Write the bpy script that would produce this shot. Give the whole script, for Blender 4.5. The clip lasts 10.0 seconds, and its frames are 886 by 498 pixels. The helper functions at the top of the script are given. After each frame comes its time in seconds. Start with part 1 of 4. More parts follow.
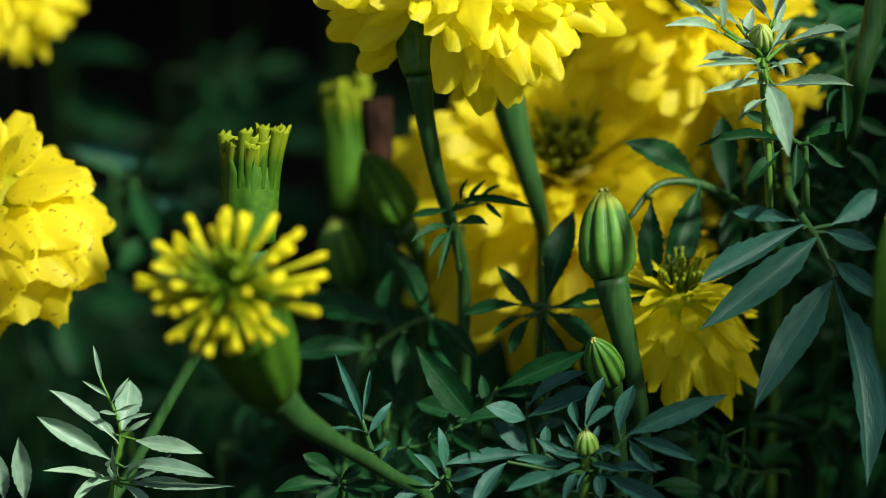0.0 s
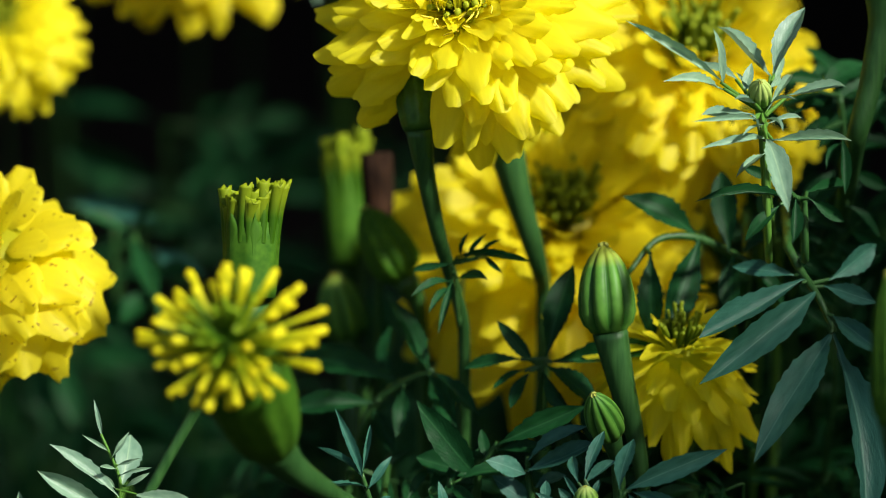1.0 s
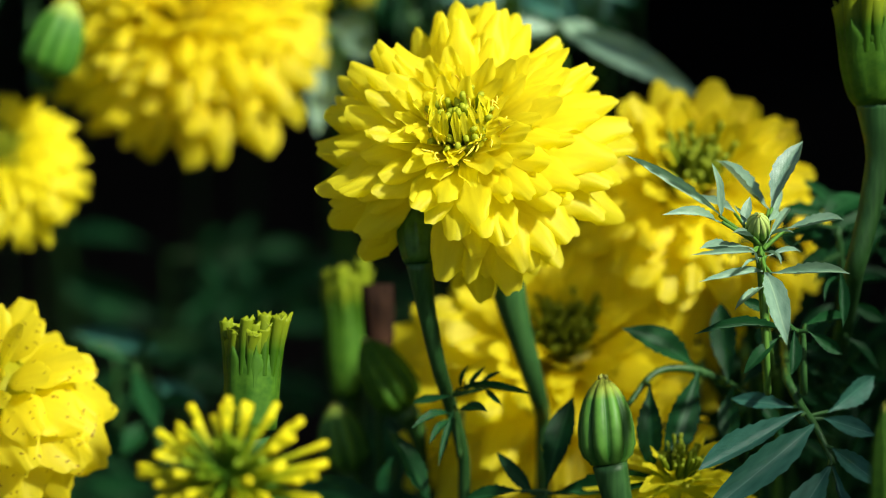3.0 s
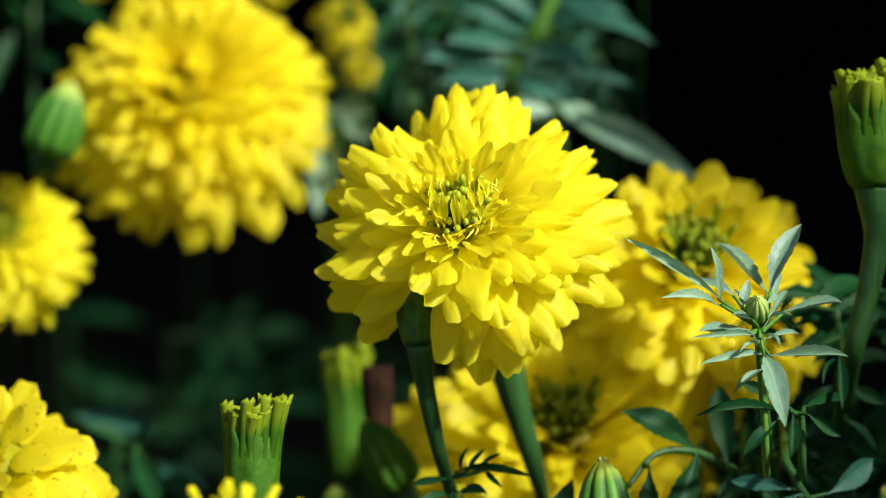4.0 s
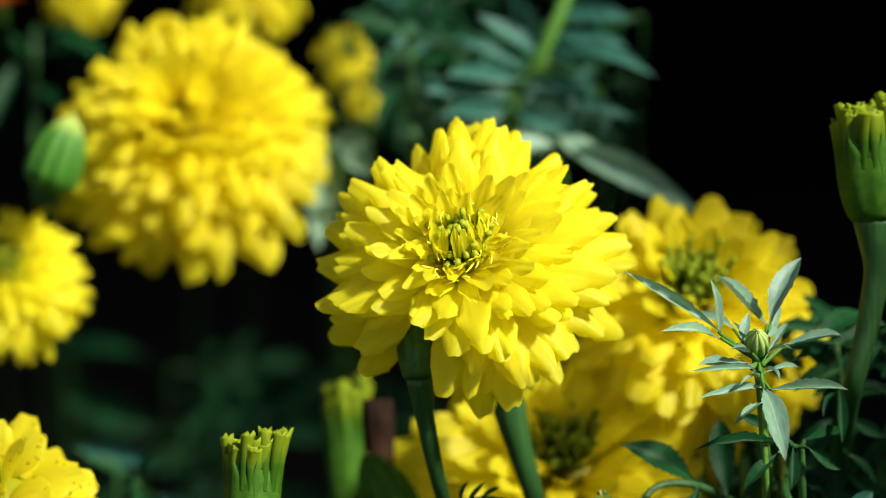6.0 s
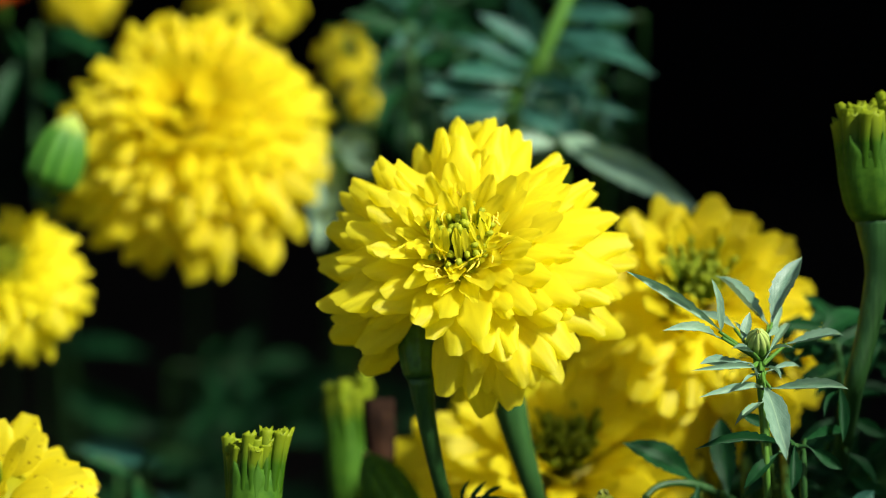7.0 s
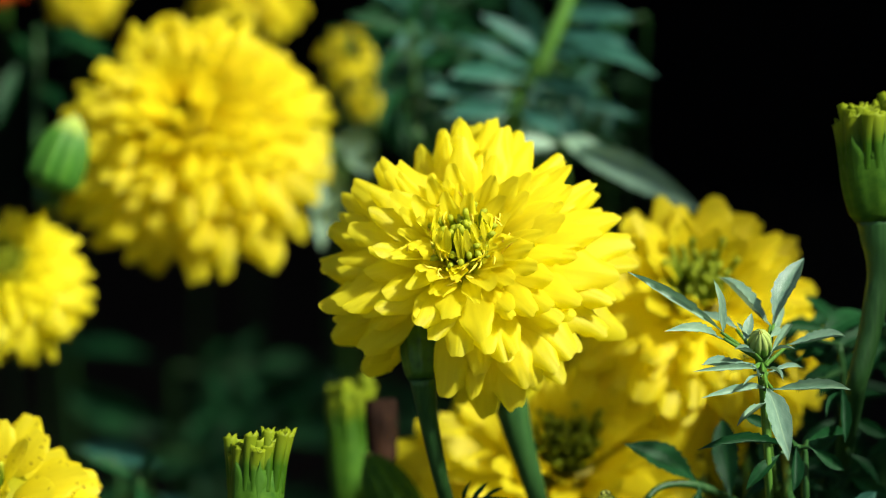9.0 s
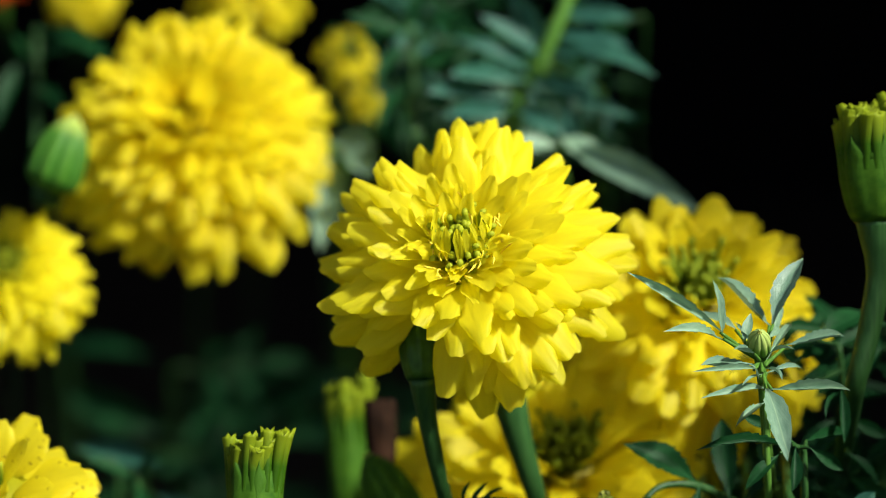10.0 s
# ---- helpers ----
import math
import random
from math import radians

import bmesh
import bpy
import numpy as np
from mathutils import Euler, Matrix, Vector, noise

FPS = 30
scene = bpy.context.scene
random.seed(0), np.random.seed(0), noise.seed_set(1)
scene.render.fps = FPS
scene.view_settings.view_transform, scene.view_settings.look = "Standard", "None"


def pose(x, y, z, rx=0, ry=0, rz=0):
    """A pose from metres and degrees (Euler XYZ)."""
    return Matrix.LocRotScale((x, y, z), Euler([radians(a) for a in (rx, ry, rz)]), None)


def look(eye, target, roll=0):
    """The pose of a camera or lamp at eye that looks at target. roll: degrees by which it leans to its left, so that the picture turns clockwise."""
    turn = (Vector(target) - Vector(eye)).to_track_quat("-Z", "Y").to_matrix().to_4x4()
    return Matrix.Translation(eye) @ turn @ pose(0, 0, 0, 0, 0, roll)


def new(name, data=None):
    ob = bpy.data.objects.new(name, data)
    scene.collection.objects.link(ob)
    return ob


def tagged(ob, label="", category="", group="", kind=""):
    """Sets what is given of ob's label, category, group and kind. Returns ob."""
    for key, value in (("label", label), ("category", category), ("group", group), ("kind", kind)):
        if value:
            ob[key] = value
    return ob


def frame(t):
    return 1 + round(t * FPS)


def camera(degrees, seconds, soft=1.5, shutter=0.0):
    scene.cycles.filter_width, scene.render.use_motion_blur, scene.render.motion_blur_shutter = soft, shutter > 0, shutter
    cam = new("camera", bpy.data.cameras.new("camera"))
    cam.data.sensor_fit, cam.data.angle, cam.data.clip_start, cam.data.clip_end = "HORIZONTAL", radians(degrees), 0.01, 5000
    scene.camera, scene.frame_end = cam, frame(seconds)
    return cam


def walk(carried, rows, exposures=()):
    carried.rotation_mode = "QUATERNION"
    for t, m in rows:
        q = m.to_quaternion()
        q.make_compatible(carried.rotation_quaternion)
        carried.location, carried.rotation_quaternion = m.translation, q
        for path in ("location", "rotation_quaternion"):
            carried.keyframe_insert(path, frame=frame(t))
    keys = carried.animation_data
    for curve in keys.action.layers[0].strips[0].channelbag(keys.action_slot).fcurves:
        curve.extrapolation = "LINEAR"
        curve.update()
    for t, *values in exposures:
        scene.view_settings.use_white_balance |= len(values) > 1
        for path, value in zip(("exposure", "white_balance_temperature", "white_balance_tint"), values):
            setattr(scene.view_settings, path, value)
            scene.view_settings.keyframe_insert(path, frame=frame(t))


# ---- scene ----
# ---- camera ----
cam = camera(15.0, 10.0, 0.7)
cam.data.dof.use_dof = True
cam.data.dof.focus_distance = 0.765
cam.data.dof.aperture_fstop = 9.0
walk(cam, [
    (0, pose(0.0000, -0.7637, 0.6294, 75.180, 0, 0.000)),
    (0.5, pose(0.0000, -0.7645, 0.6300, 75.635, 0, -0.010)),
    (1, pose(0.0000, -0.7651, 0.6306, 76.049, 0, 0.000)),
    (1.5, pose(0.0000, -0.7661, 0.6313, 76.597, 0, 0.000)),
    (2, pose(0.0000, -0.7671, 0.6322, 77.227, 0, 0.000)),
    (2.2, pose(0.0000, -0.7675, 0.6326, 77.498, 0, 0.000)),
    (3.3, pose(0.0000, -0.7691, 0.6339, 78.447, 0, 0.005)),
    (3.5, pose(0.0000, -0.7696, 0.6342, 78.714, 0, 0.005)),
    (4, pose(0.0000, -0.7708, 0.6353, 79.466, 0, 0.000)),
    (4.1, pose(0.0000, -0.7712, 0.6356, 79.685, 0, 0.000)),
    (4.2, pose(0.0000, -0.7715, 0.6358, 79.869, 0, 0.000)),
    (4.3, pose(0.0000, -0.7716, 0.6360, 79.969, 0, -0.003)),
    (4.4, pose(0.0000, -0.7717, 0.6360, 80.000, 0, -0.005)),
    (4.5, pose(0.0000, -0.7717, 0.6360, 80.000, 0, -0.005)),
    (5, pose(0.0000, -0.7717, 0.6360, 80.000, 0, 0.024)),
    (5.5, pose(0.0000, -0.7717, 0.6360, 80.000, 0, 0.000)),
    (7, pose(0.0000, -0.7717, 0.6360, 79.987, 0, 0.024)),
    (7.5, pose(0.0000, -0.7717, 0.6360, 80.013, 0, 0.034)),
    (8, pose(0.0000, -0.7717, 0.6360, 80.016, 0, 0.043)),
    (8.5, pose(0.0000, -0.7717, 0.6360, 80.014, 0, 0.058)),
    (9, pose(0.0000, -0.7717, 0.6360, 80.001, 0, 0.058)),
    (9.5, pose(0.0000, -0.7717, 0.6360, 80.014, 0, 0.048)),
    (10, pose(0.0000, -0.7717, 0.6360, 80.004, 0, 0.043)),
], ((0, 0.86), (9.9, 0.86), (10, 0.74)))

# ---- light ----
SUN = Vector((0.60, -0.45, 0.66)).normalized()
world = bpy.data.worlds.new("sky")
scene.world = world
world.use_nodes = True
wn = world.node_tree
sky = wn.nodes.new("ShaderNodeTexSky")
sky.sky_type = "NISHITA"
sky.sun_disc = False
sky.air_density, sky.dust_density = 0.8, 2.5
sky.sun_elevation = math.asin(SUN.z)
sky.sun_rotation = math.atan2(SUN.x, SUN.y)
wn.links.new(sky.outputs[0], wn.nodes["Background"].inputs[0])
wn.nodes["Background"].inputs[1].default_value = 0.07
sun_data = bpy.data.lights.new("sun", "SUN")
sun_data.energy, sun_data.angle, sun_data.color = 4.35, radians(4), (1.0, 0.96, 0.87)
sun = new("sun", sun_data)
sun.matrix_world = look(SUN * 5, (0, 0, 0))
scene.view_settings.exposure = 0.86


# ---- materials ----
def nodes(name):
    m = bpy.data.materials.new(name)
    m.use_nodes = True
    t = m.node_tree
    return m, t, t.nodes["Principled BSDF"], t.nodes["Material Output"]


def ramp_node(t, source, stops):
    r = t.nodes.new("ShaderNodeValToRGB")
    while len(r.color_ramp.elements) < len(stops):
        r.color_ramp.elements.new(0.5)
    for e, (p, c) in zip(r.color_ramp.elements, stops):
        e.position, e.color = p, (*c, 1)
    t.links.new(source, r.inputs[0])
    return r


def mixed(t, mode, fac, a, b):
    m = t.nodes.new("ShaderNodeMix")
    m.data_type, m.blend_type = "RGBA", mode
    for k, v in ((0, fac), (6, a), (7, b)):
        if hasattr(v, "links"):
            t.links.new(v, m.inputs[k])
        elif k == 0:
            m.inputs[0].default_value = v
        else:
            m.inputs[k].default_value = (*v, 1)
    return m.outputs[2]


def noise_node(t, scale, detail=3.0, kind="Object"):
    c = t.nodes.new("ShaderNodeTexCoord")
    n = t.nodes.new("ShaderNodeTexNoise")
    n.inputs["Scale"].default_value, n.inputs["Detail"].default_value = scale, detail
    t.links.new(c.outputs[kind], n.inputs["Vector"])
    return n


def axis_of(t, which):
    c = t.nodes.new("ShaderNodeTexCoord")
    s = t.nodes.new("ShaderNodeSeparateXYZ")
    t.links.new(c.outputs["Object"], s.inputs[0])
    return s.outputs[which]


def math_node(t, op, a, b=0.0):
    m = t.nodes.new("ShaderNodeMath")
    m.operation = op
    for k, v in ((0, a), (1, b)):
        if hasattr(v, "links"):
            t.links.new(v, m.inputs[k])
        else:
            m.inputs[k].default_value = v
    return m.outputs[0]


def thin(t, bsdf, out, colour, share):
    """Lets part of the light through a thin blade."""
    tr = t.nodes.new("ShaderNodeBsdfTranslucent")
    mix = t.nodes.new("ShaderNodeMixShader")
    mix.inputs[0].default_value = share
    t.links.new(colour, tr.inputs[0])
    t.links.new(bsdf.outputs[0], mix.inputs[1])
    t.links.new(tr.outputs[0], mix.inputs[2])
    t.links.new(mix.outputs[0], out.inputs[0])


def petal_material(name, tip, mid, base, blemish=0.0):
    """Petal with a greener claw, fine long veins and a slight change from petal to petal."""
    m, t, b, out = nodes(name)
    y = axis_of(t, 1)
    x = axis_of(t, 0)
    grad = ramp_node(t, y, [(0.0, base), (0.35, mid), (1.0, tip)]).outputs[0]
    info = t.nodes.new("ShaderNodeObjectInfo")
    vary = ramp_node(t, info.outputs["Random"], [(0.0, (0.94, 0.93, 0.9)), (1.0, (1.0, 1.0, 1.0))]).outputs[0]
    col = mixed(t, "MULTIPLY", 1.0, grad, vary)
    w = t.nodes.new("ShaderNodeMapping")
    w.inputs["Scale"].default_value = (26, 2.0, 2.0)
    c = t.nodes.new("ShaderNodeTexCoord")
    n = t.nodes.new("ShaderNodeTexNoise")
    n.inputs["Scale"].default_value, n.inputs["Detail"].default_value = 1.0, 3.0
    t.links.new(c.outputs["Object"], w.inputs[0])
    t.links.new(w.outputs[0], n.inputs["Vector"])
    streak = ramp_node(t, n.outputs[0], [(0.3, (0.95, 0.94, 0.9)), (0.65, (1, 1, 1))]).outputs[0]
    col = mixed(t, "MULTIPLY", 1.0, col, streak)
    if blemish:
        spots = noise_node(t, 13.0, 2.0)
        mask = ramp_node(t, spots.outputs[0], [(0.66, (0, 0, 0)), (0.69, (blemish, blemish, blemish))]).outputs[0]
        col = mixed(t, "MIX", mask, col, (0.22, 0.09, 0.01))
    t.links.new(col, b.inputs["Base Color"])
    b.inputs["Roughness"].default_value = 0.5
    b.inputs["Specular IOR Level"].default_value = 0.3
    bump = t.nodes.new("ShaderNodeBump")
    bump.inputs["Strength"].default_value, bump.inputs["Distance"].default_value = 0.12, 0.001
    t.links.new(n.outputs[0], bump.inputs["Height"])
    t.links.new(bump.outputs[0], b.inputs["Normal"])
    thin(t, b, out, col, 0.7)
    return m


def leaf_material(name, dark, light, rib, gloss=0.42, sheen=0.16):
    """Leaf blade with a paler midrib and side veins, mottled."""
    m, t, b, out = nodes(name)
    n = noise_node(t, 5.0)
    col = ramp_node(t, n.outputs[0], [(0.3, dark), (0.72, light)]).outputs[0]
    info = t.nodes.new("ShaderNodeObjectInfo")
    vary = ramp_node(t, info.outputs["Random"], [(0.0, (0.75, 0.8, 0.8)), (1.0, (1.1, 1.08, 1.0))]).outputs[0]
    col = mixed(t, "MULTIPLY", 1.0, col, vary)
    ax = math_node(t, "ABSOLUTE", axis_of(t, 0))
    line = ramp_node(t, ax, [(0.0, (0.85, 0.85, 0.85)), (0.032, (0, 0, 0))]).outputs[0]
    col = mixed(t, "MIX", line, col, rib)
    t.links.new(col, b.inputs["Base Color"])
    b.inputs["Roughness"].default_value = gloss
    b.inputs["Specular IOR Level"].default_value = sheen
    veins = math_node(t, "SINE", math_node(t, "ADD", math_node(t, "MULTIPLY", axis_of(t, 1), 70.0), math_node(t, "MULTIPLY", ax, -60.0)))
    fine = noise_node(t, 30.0)
    height = math_node(t, "ADD", math_node(t, "MULTIPLY", veins, 0.05), fine.outputs[0])
    bump = t.nodes.new("ShaderNodeBump")
    bump.inputs["Strength"].default_value, bump.inputs["Distance"].default_value = 0.22, 0.001
    t.links.new(height, bump.inputs["Height"])
    t.links.new(bump.outputs[0], b.inputs["Normal"])
    thin(t, b, out, col, 0.22)
    return m


def stalk_material(name, dark, light, gloss=0.45, scale=120.0):
    m, t, b, out = nodes(name)
    w = t.nodes.new("ShaderNodeMapping")
    w.inputs["Scale"].default_value = (9, 9, 0.6)
    c = t.nodes.new("ShaderNodeTexCoord")
    n = t.nodes.new("ShaderNodeTexNoise")
    n.inputs["Scale"].default_value, n.inputs["Detail"].default_value = scale, 3.0
    t.links.new(c.outputs["Object"], w.inputs[0])
    t.links.new(w.outputs[0], n.inputs["Vector"])
    big = noise_node(t, 60.0)
    col = ramp_node(t, n.outputs[0], [(0.3, dark), (0.7, light)]).outputs[0]
    blot = ramp_node(t, big.outputs[0], [(0.35, (0.8, 0.82, 0.75)), (0.65, (1, 1, 1))]).outputs[0]
    col = mixed(t, "MULTIPLY", 1.0, col, blot)
    t.links.new(col, b.inputs["Base Color"])
    b.inputs["Roughness"].default_value = gloss
    b.inputs["Specular IOR Level"].default_value = 0.25
    bump = t.nodes.new("ShaderNodeBump")
    bump.inputs["Strength"].default_value, bump.inputs["Distance"].default_value = 0.1, 0.0003
    t.links.new(n.outputs[0], bump.inputs["Height"])
    t.links.new(bump.outputs[0], b.inputs["Normal"])
    return m


def bud_material(name, groove, ridge, tip, ribs, length):
    """Ribbed bud skin: dark grooves, pale ridges, yellowish folded end."""
    m, t, b, out = nodes(name)
    turn = math_node(t, "ARCTAN2", axis_of(t, 2), axis_of(t, 0))
    wave = math_node(t, "ABSOLUTE", math_node(t, "COSINE", math_node(t, "MULTIPLY", turn, ribs / 2)))
    n = noise_node(t, 260.0)
    wave = math_node(t, "ADD", wave, math_node(t, "MULTIPLY", math_node(t, "SUBTRACT", n.outputs[0], 0.5), 1.1))
    col = ramp_node(t, wave, [(0.15, groove), (0.5, tuple((g + r) / 2 * 0.8 for g, r in zip(groove, ridge))), (0.98, ridge)]).outputs[0]
    up = ramp_node(t, math_node(t, "MULTIPLY", axis_of(t, 1), 1.0 / length), [(0.74, (0, 0, 0)), (0.98, (0.85, 0.85, 0.85))]).outputs[0]
    col = mixed(t, "MIX", up, col, tip)
    t.links.new(col, b.inputs["Base Color"])
    b.inputs["Roughness"].default_value = 0.5
    b.inputs["Specular IOR Level"].default_value = 0.2
    return m


def quill_material(name, low, high):
    """Green at the foot, yellow at the end."""
    m, t, b, out = nodes(name)
    g = ramp_node(t, axis_of(t, 1), [(0.4, low), (0.97, high)]).outputs[0]
    n = noise_node(t, 4.0)
    shade = ramp_node(t, n.outputs[0], [(0.3, (0.8, 0.82, 0.8)), (0.7, (1, 1, 1))]).outputs[0]
    col = mixed(t, "MULTIPLY", 1.0, g, shade)
    t.links.new(col, b.inputs["Base Color"])
    b.inputs["Roughness"].default_value = 0.5
    b.inputs["Specular IOR Level"].default_value = 0.2
    thin(t, b, out, col, 0.42)
    return m


def plain_material(name, a, b_col, scale, rough):
    m, t, b, out = nodes(name)
    n = noise_node(t, scale, 6.0)
    t.links.new(ramp_node(t, n.outputs[0], [(0.3, a), (0.7, b_col)]).outputs[0], b.inputs["Base Color"])
    b.inputs["Roughness"].default_value = rough
    b.inputs["Specular IOR Level"].default_value = 0.1
    return m


YELLOW = petal_material("lemon_petal", (0.97, 0.92, 0.035), (0.97, 0.905, 0.026), (0.72, 0.76, 0.02))
SPECKLED = petal_material("speckled_petal", (0.94, 0.87, 0.035), (0.94, 0.85, 0.028), (0.66, 0.66, 0.02), 0.8)
GOLDEN = petal_material("golden_petal", (0.95, 0.875, 0.03), (0.95, 0.85, 0.02), (0.58, 0.52, 0.012))
ORANGE = petal_material("orange_petal", (0.92, 0.17, 0.01), (0.9, 0.14, 0.01), (0.5, 0.08, 0.01))
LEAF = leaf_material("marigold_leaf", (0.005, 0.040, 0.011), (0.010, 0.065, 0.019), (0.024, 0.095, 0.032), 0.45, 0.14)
STEM = stalk_material("marigold_stem", (0.015, 0.062, 0.013), (0.036, 0.108, 0.026))
CALYX = stalk_material("calyx", (0.022, 0.085, 0.010), (0.055, 0.15, 0.020), 0.4, 60.0)
FRESH = stalk_material("fresh_calyx", (0.022, 0.082, 0.004), (0.050, 0.130, 0.008), 0.65, 60.0)
FRESH.node_tree.nodes["Principled BSDF"].inputs["Specular IOR Level"].default_value = 0.12
TENDER = stalk_material("tender_stalk", (0.05, 0.15, 0.018), (0.10, 0.23, 0.035), 0.45, 120.0)
BUD = bud_material("ribbed_bud", (0.022, 0.095, 0.010), (0.075, 0.205, 0.026), (0.36, 0.40, 0.05), 9, 0.0197)
PALE_BUD = bud_material("pale_ribbed_bud", (0.03, 0.13, 0.010), (0.055, 0.17, 0.016), (0.40, 0.50, 0.10), 9, 0.0212)
SMALL_BUD = bud_material("small_ribbed_bud", (0.08, 0.20, 0.02), (0.17, 0.32, 0.05), (0.34, 0.45, 0.12), 9, 0.00485)
FLORET = quill_material("disc_floret", (0.16, 0.28, 0.012), (0.50, 0.56, 0.03))
CLOSED_FLORET = quill_material("closed_disc_floret", (0.10, 0.20, 0.010), (0.30, 0.38, 0.02))
QUILL = quill_material("yellow_quill", (0.30, 0.40, 0.008), (0.92, 0.84, 0.014))
GREEN_QUILL = quill_material("green_quill", (0.06, 0.16, 0.006), (0.26, 0.40, 0.012))
SPENT = quill_material("spent_quill", (0.045, 0.14, 0.004), (0.34, 0.43, 0.016))
STYLE = plain_material("style_thread", (0.85, 0.66, 0.04), (0.9, 0.74, 0.08), 50.0, 0.5)
BROWN = plain_material("withered_brown", (0.006, 0.003, 0.0015), (0.032, 0.015, 0.008), 180.0, 0.9)
SOIL = plain_material("soil", (0.010, 0.007, 0.005), (0.028, 0.020, 0.014), 14.0, 0.95)
# Near-black on purpose: deep shade is put into this colour.
DARK = plain_material("shade_black", (0.0005, 0.0005, 0.0005), (0.0015, 0.0015, 0.0012), 3.0, 0.9)

# ---- building helpers ----
W = {}
rnd = random.Random(7)


def mesh_of(name, verts, faces, smooth=True):
    me = bpy.data.meshes.new(name)
    me.from_pydata(verts, [], faces)
    if smooth:
        me.shade_smooth()
    me.update()
    return me


def thing(name, at, label, category, group="", kind=""):
    ob = new(name)
    ob.location = at
    ob.empty_display_size = 0.01
    W[ob] = Matrix.Translation(at)
    return tagged(ob, label, category, group, kind)


def part(name, me, mat, parent, m, label=""):
    ob = new(name, me)
    if not me.materials:
        me.materials.append(mat)
    ob.parent = parent
    ob.matrix_basis = W[parent].inverted() @ m
    W[ob] = m
    return tagged(ob, label)


def frame_axes(y_dir, z_hint):
    y = Vector(y_dir).normalized()
    z = Vector(z_hint) - y * y.dot(Vector(z_hint))
    if z.length < 1e-5:
        z = y.orthogonal()
    z.normalize()
    x = y.cross(z)
    return Matrix((x, y, z)).transposed()


def blade(base, tip, facing, width):
    """Pose of a unit blade: y from base to tip, z towards facing, x scaled to width."""
    base, tip = Vector(base), Vector(tip)
    r = frame_axes(tip - base, facing).to_4x4()
    n = (tip - base).length
    return Matrix.Translation(base) @ r @ Matrix.Diagonal((width, n, n, 1))


def smooth_path(points, steps=6):
    """Smooth curve through the points; the slope at each is held to its shorter neighbour stretch."""
    p = [Vector(a) for a in points]
    n = len(p)
    slope = []
    for i in range(n):
        a, b = p[max(i - 1, 0)], p[min(i + 1, n - 1)]
        near = min((p[i] - a).length or 9, (b - p[i]).length or 9)
        slope.append((b - a).normalized() * near)
    out = []
    for i in range(n - 1):
        for k in range(steps):
            s = k / steps
            h1, h2 = 2 * s ** 3 - 3 * s * s + 1, s ** 3 - 2 * s * s + s
            out.append(p[i] * h1 + slope[i] * h2 + p[i + 1] * (1 - h1) + slope[i + 1] * (s ** 3 - s * s))
    out.append(p[-1])
    return out


def tube(name, points, radii, sides=10, steps=6, ribs=0, depth=0.0):
    """Round stem along points; radii are spread along it. Its origin is the first point."""
    path = smooth_path(points, steps)
    n = len(path)
    origin = path[0]
    verts, faces = [], []
    side = (path[1] - path[0]).orthogonal().normalized()
    for i, q in enumerate(path):
        d = (path[min(i + 1, n - 1)] - path[max(i - 1, 0)]).normalized()
        side = (side - d * side.dot(d)).normalized()
        other = d.cross(side)
        f = i / (n - 1) * (len(radii) - 1)
        k = min(int(f), len(radii) - 2)
        r = radii[k] + (radii[k + 1] - radii[k]) * (f - k)
        for j in range(sides):
            a = 2 * math.pi * j / sides
            rr = r * (1 + depth * math.cos(ribs * a)) if ribs else r
            verts.append(q - origin + (side * math.cos(a) + other * math.sin(a)) * rr)
    for i in range(n - 1):
        for j in range(sides):
            k = (j + 1) % sides
            faces.append((i * sides + j, i * sides + k, (i + 1) * sides + k, (i + 1) * sides + j))
    faces.append(tuple(range(sides))[::-1])
    faces.append(tuple((n - 1) * sides + j for j in range(sides)))
    return mesh_of(name, verts, faces), Matrix.Translation(origin)


def add_twig(me, origin, a, b, radius):
    """Joins a thin straight twig from a to b to a stalk's mesh."""
    verts = [v.co.copy() for v in me.vertices]
    faces = [tuple(q.vertices) for q in me.polygons]
    d = (b - a).normalized()
    u = d.orthogonal().normalized()
    w = d.cross(u)
    k = len(verts)
    for end, r in ((a, radius), (b, radius * 0.7)):
        verts.extend(end - origin + (u * math.cos(t) + w * math.sin(t)) * r for t in (0, 1.257, 2.513, 3.77, 5.027))
    faces.extend((k + i, k + (i + 1) % 5, k + 5 + (i + 1) % 5, k + 5 + i) for i in range(5))
    return mesh_of(me.name, verts, faces)


def lathe(name, profile, sides=40, ribs=0, depth=0.0, teeth=0.0):
    """Turned shape about y from (radius, height) pairs, ribbed lengthwise, with a toothed rim."""
    verts, faces = [], []
    n = len(profile)
    for i, (r, h) in enumerate(profile):
        for j in range(sides):
            a = 2 * math.pi * j / sides
            wave = abs(math.cos(ribs * a / 2)) ** 0.6 if ribs else 0
            rr = r * (1 - depth * (1 - wave) * min(1.0, 4 * i / n) * (1 if i < n - 1 else 0.3))
            hh = h + (teeth * (wave - 0.5) if i == n - 1 else 0)
            verts.append((rr * math.cos(a), hh, rr * math.sin(a)))
    for i in range(n - 1):
        for j in range(sides):
            k = (j + 1) % sides
            faces.append((i * sides + j, (i + 1) * sides + j, (i + 1) * sides + k, i * sides + k))
    faces.append(tuple(range(sides)))
    faces.append(tuple((n - 1) * sides + j for j in range(sides))[::-1])
    return mesh_of(name, verts, faces)


def smoothstep(a, b, v):
    s = min(1.0, max(0.0, (v - a) / (b - a)))
    return s * s * (3 - 2 * s)


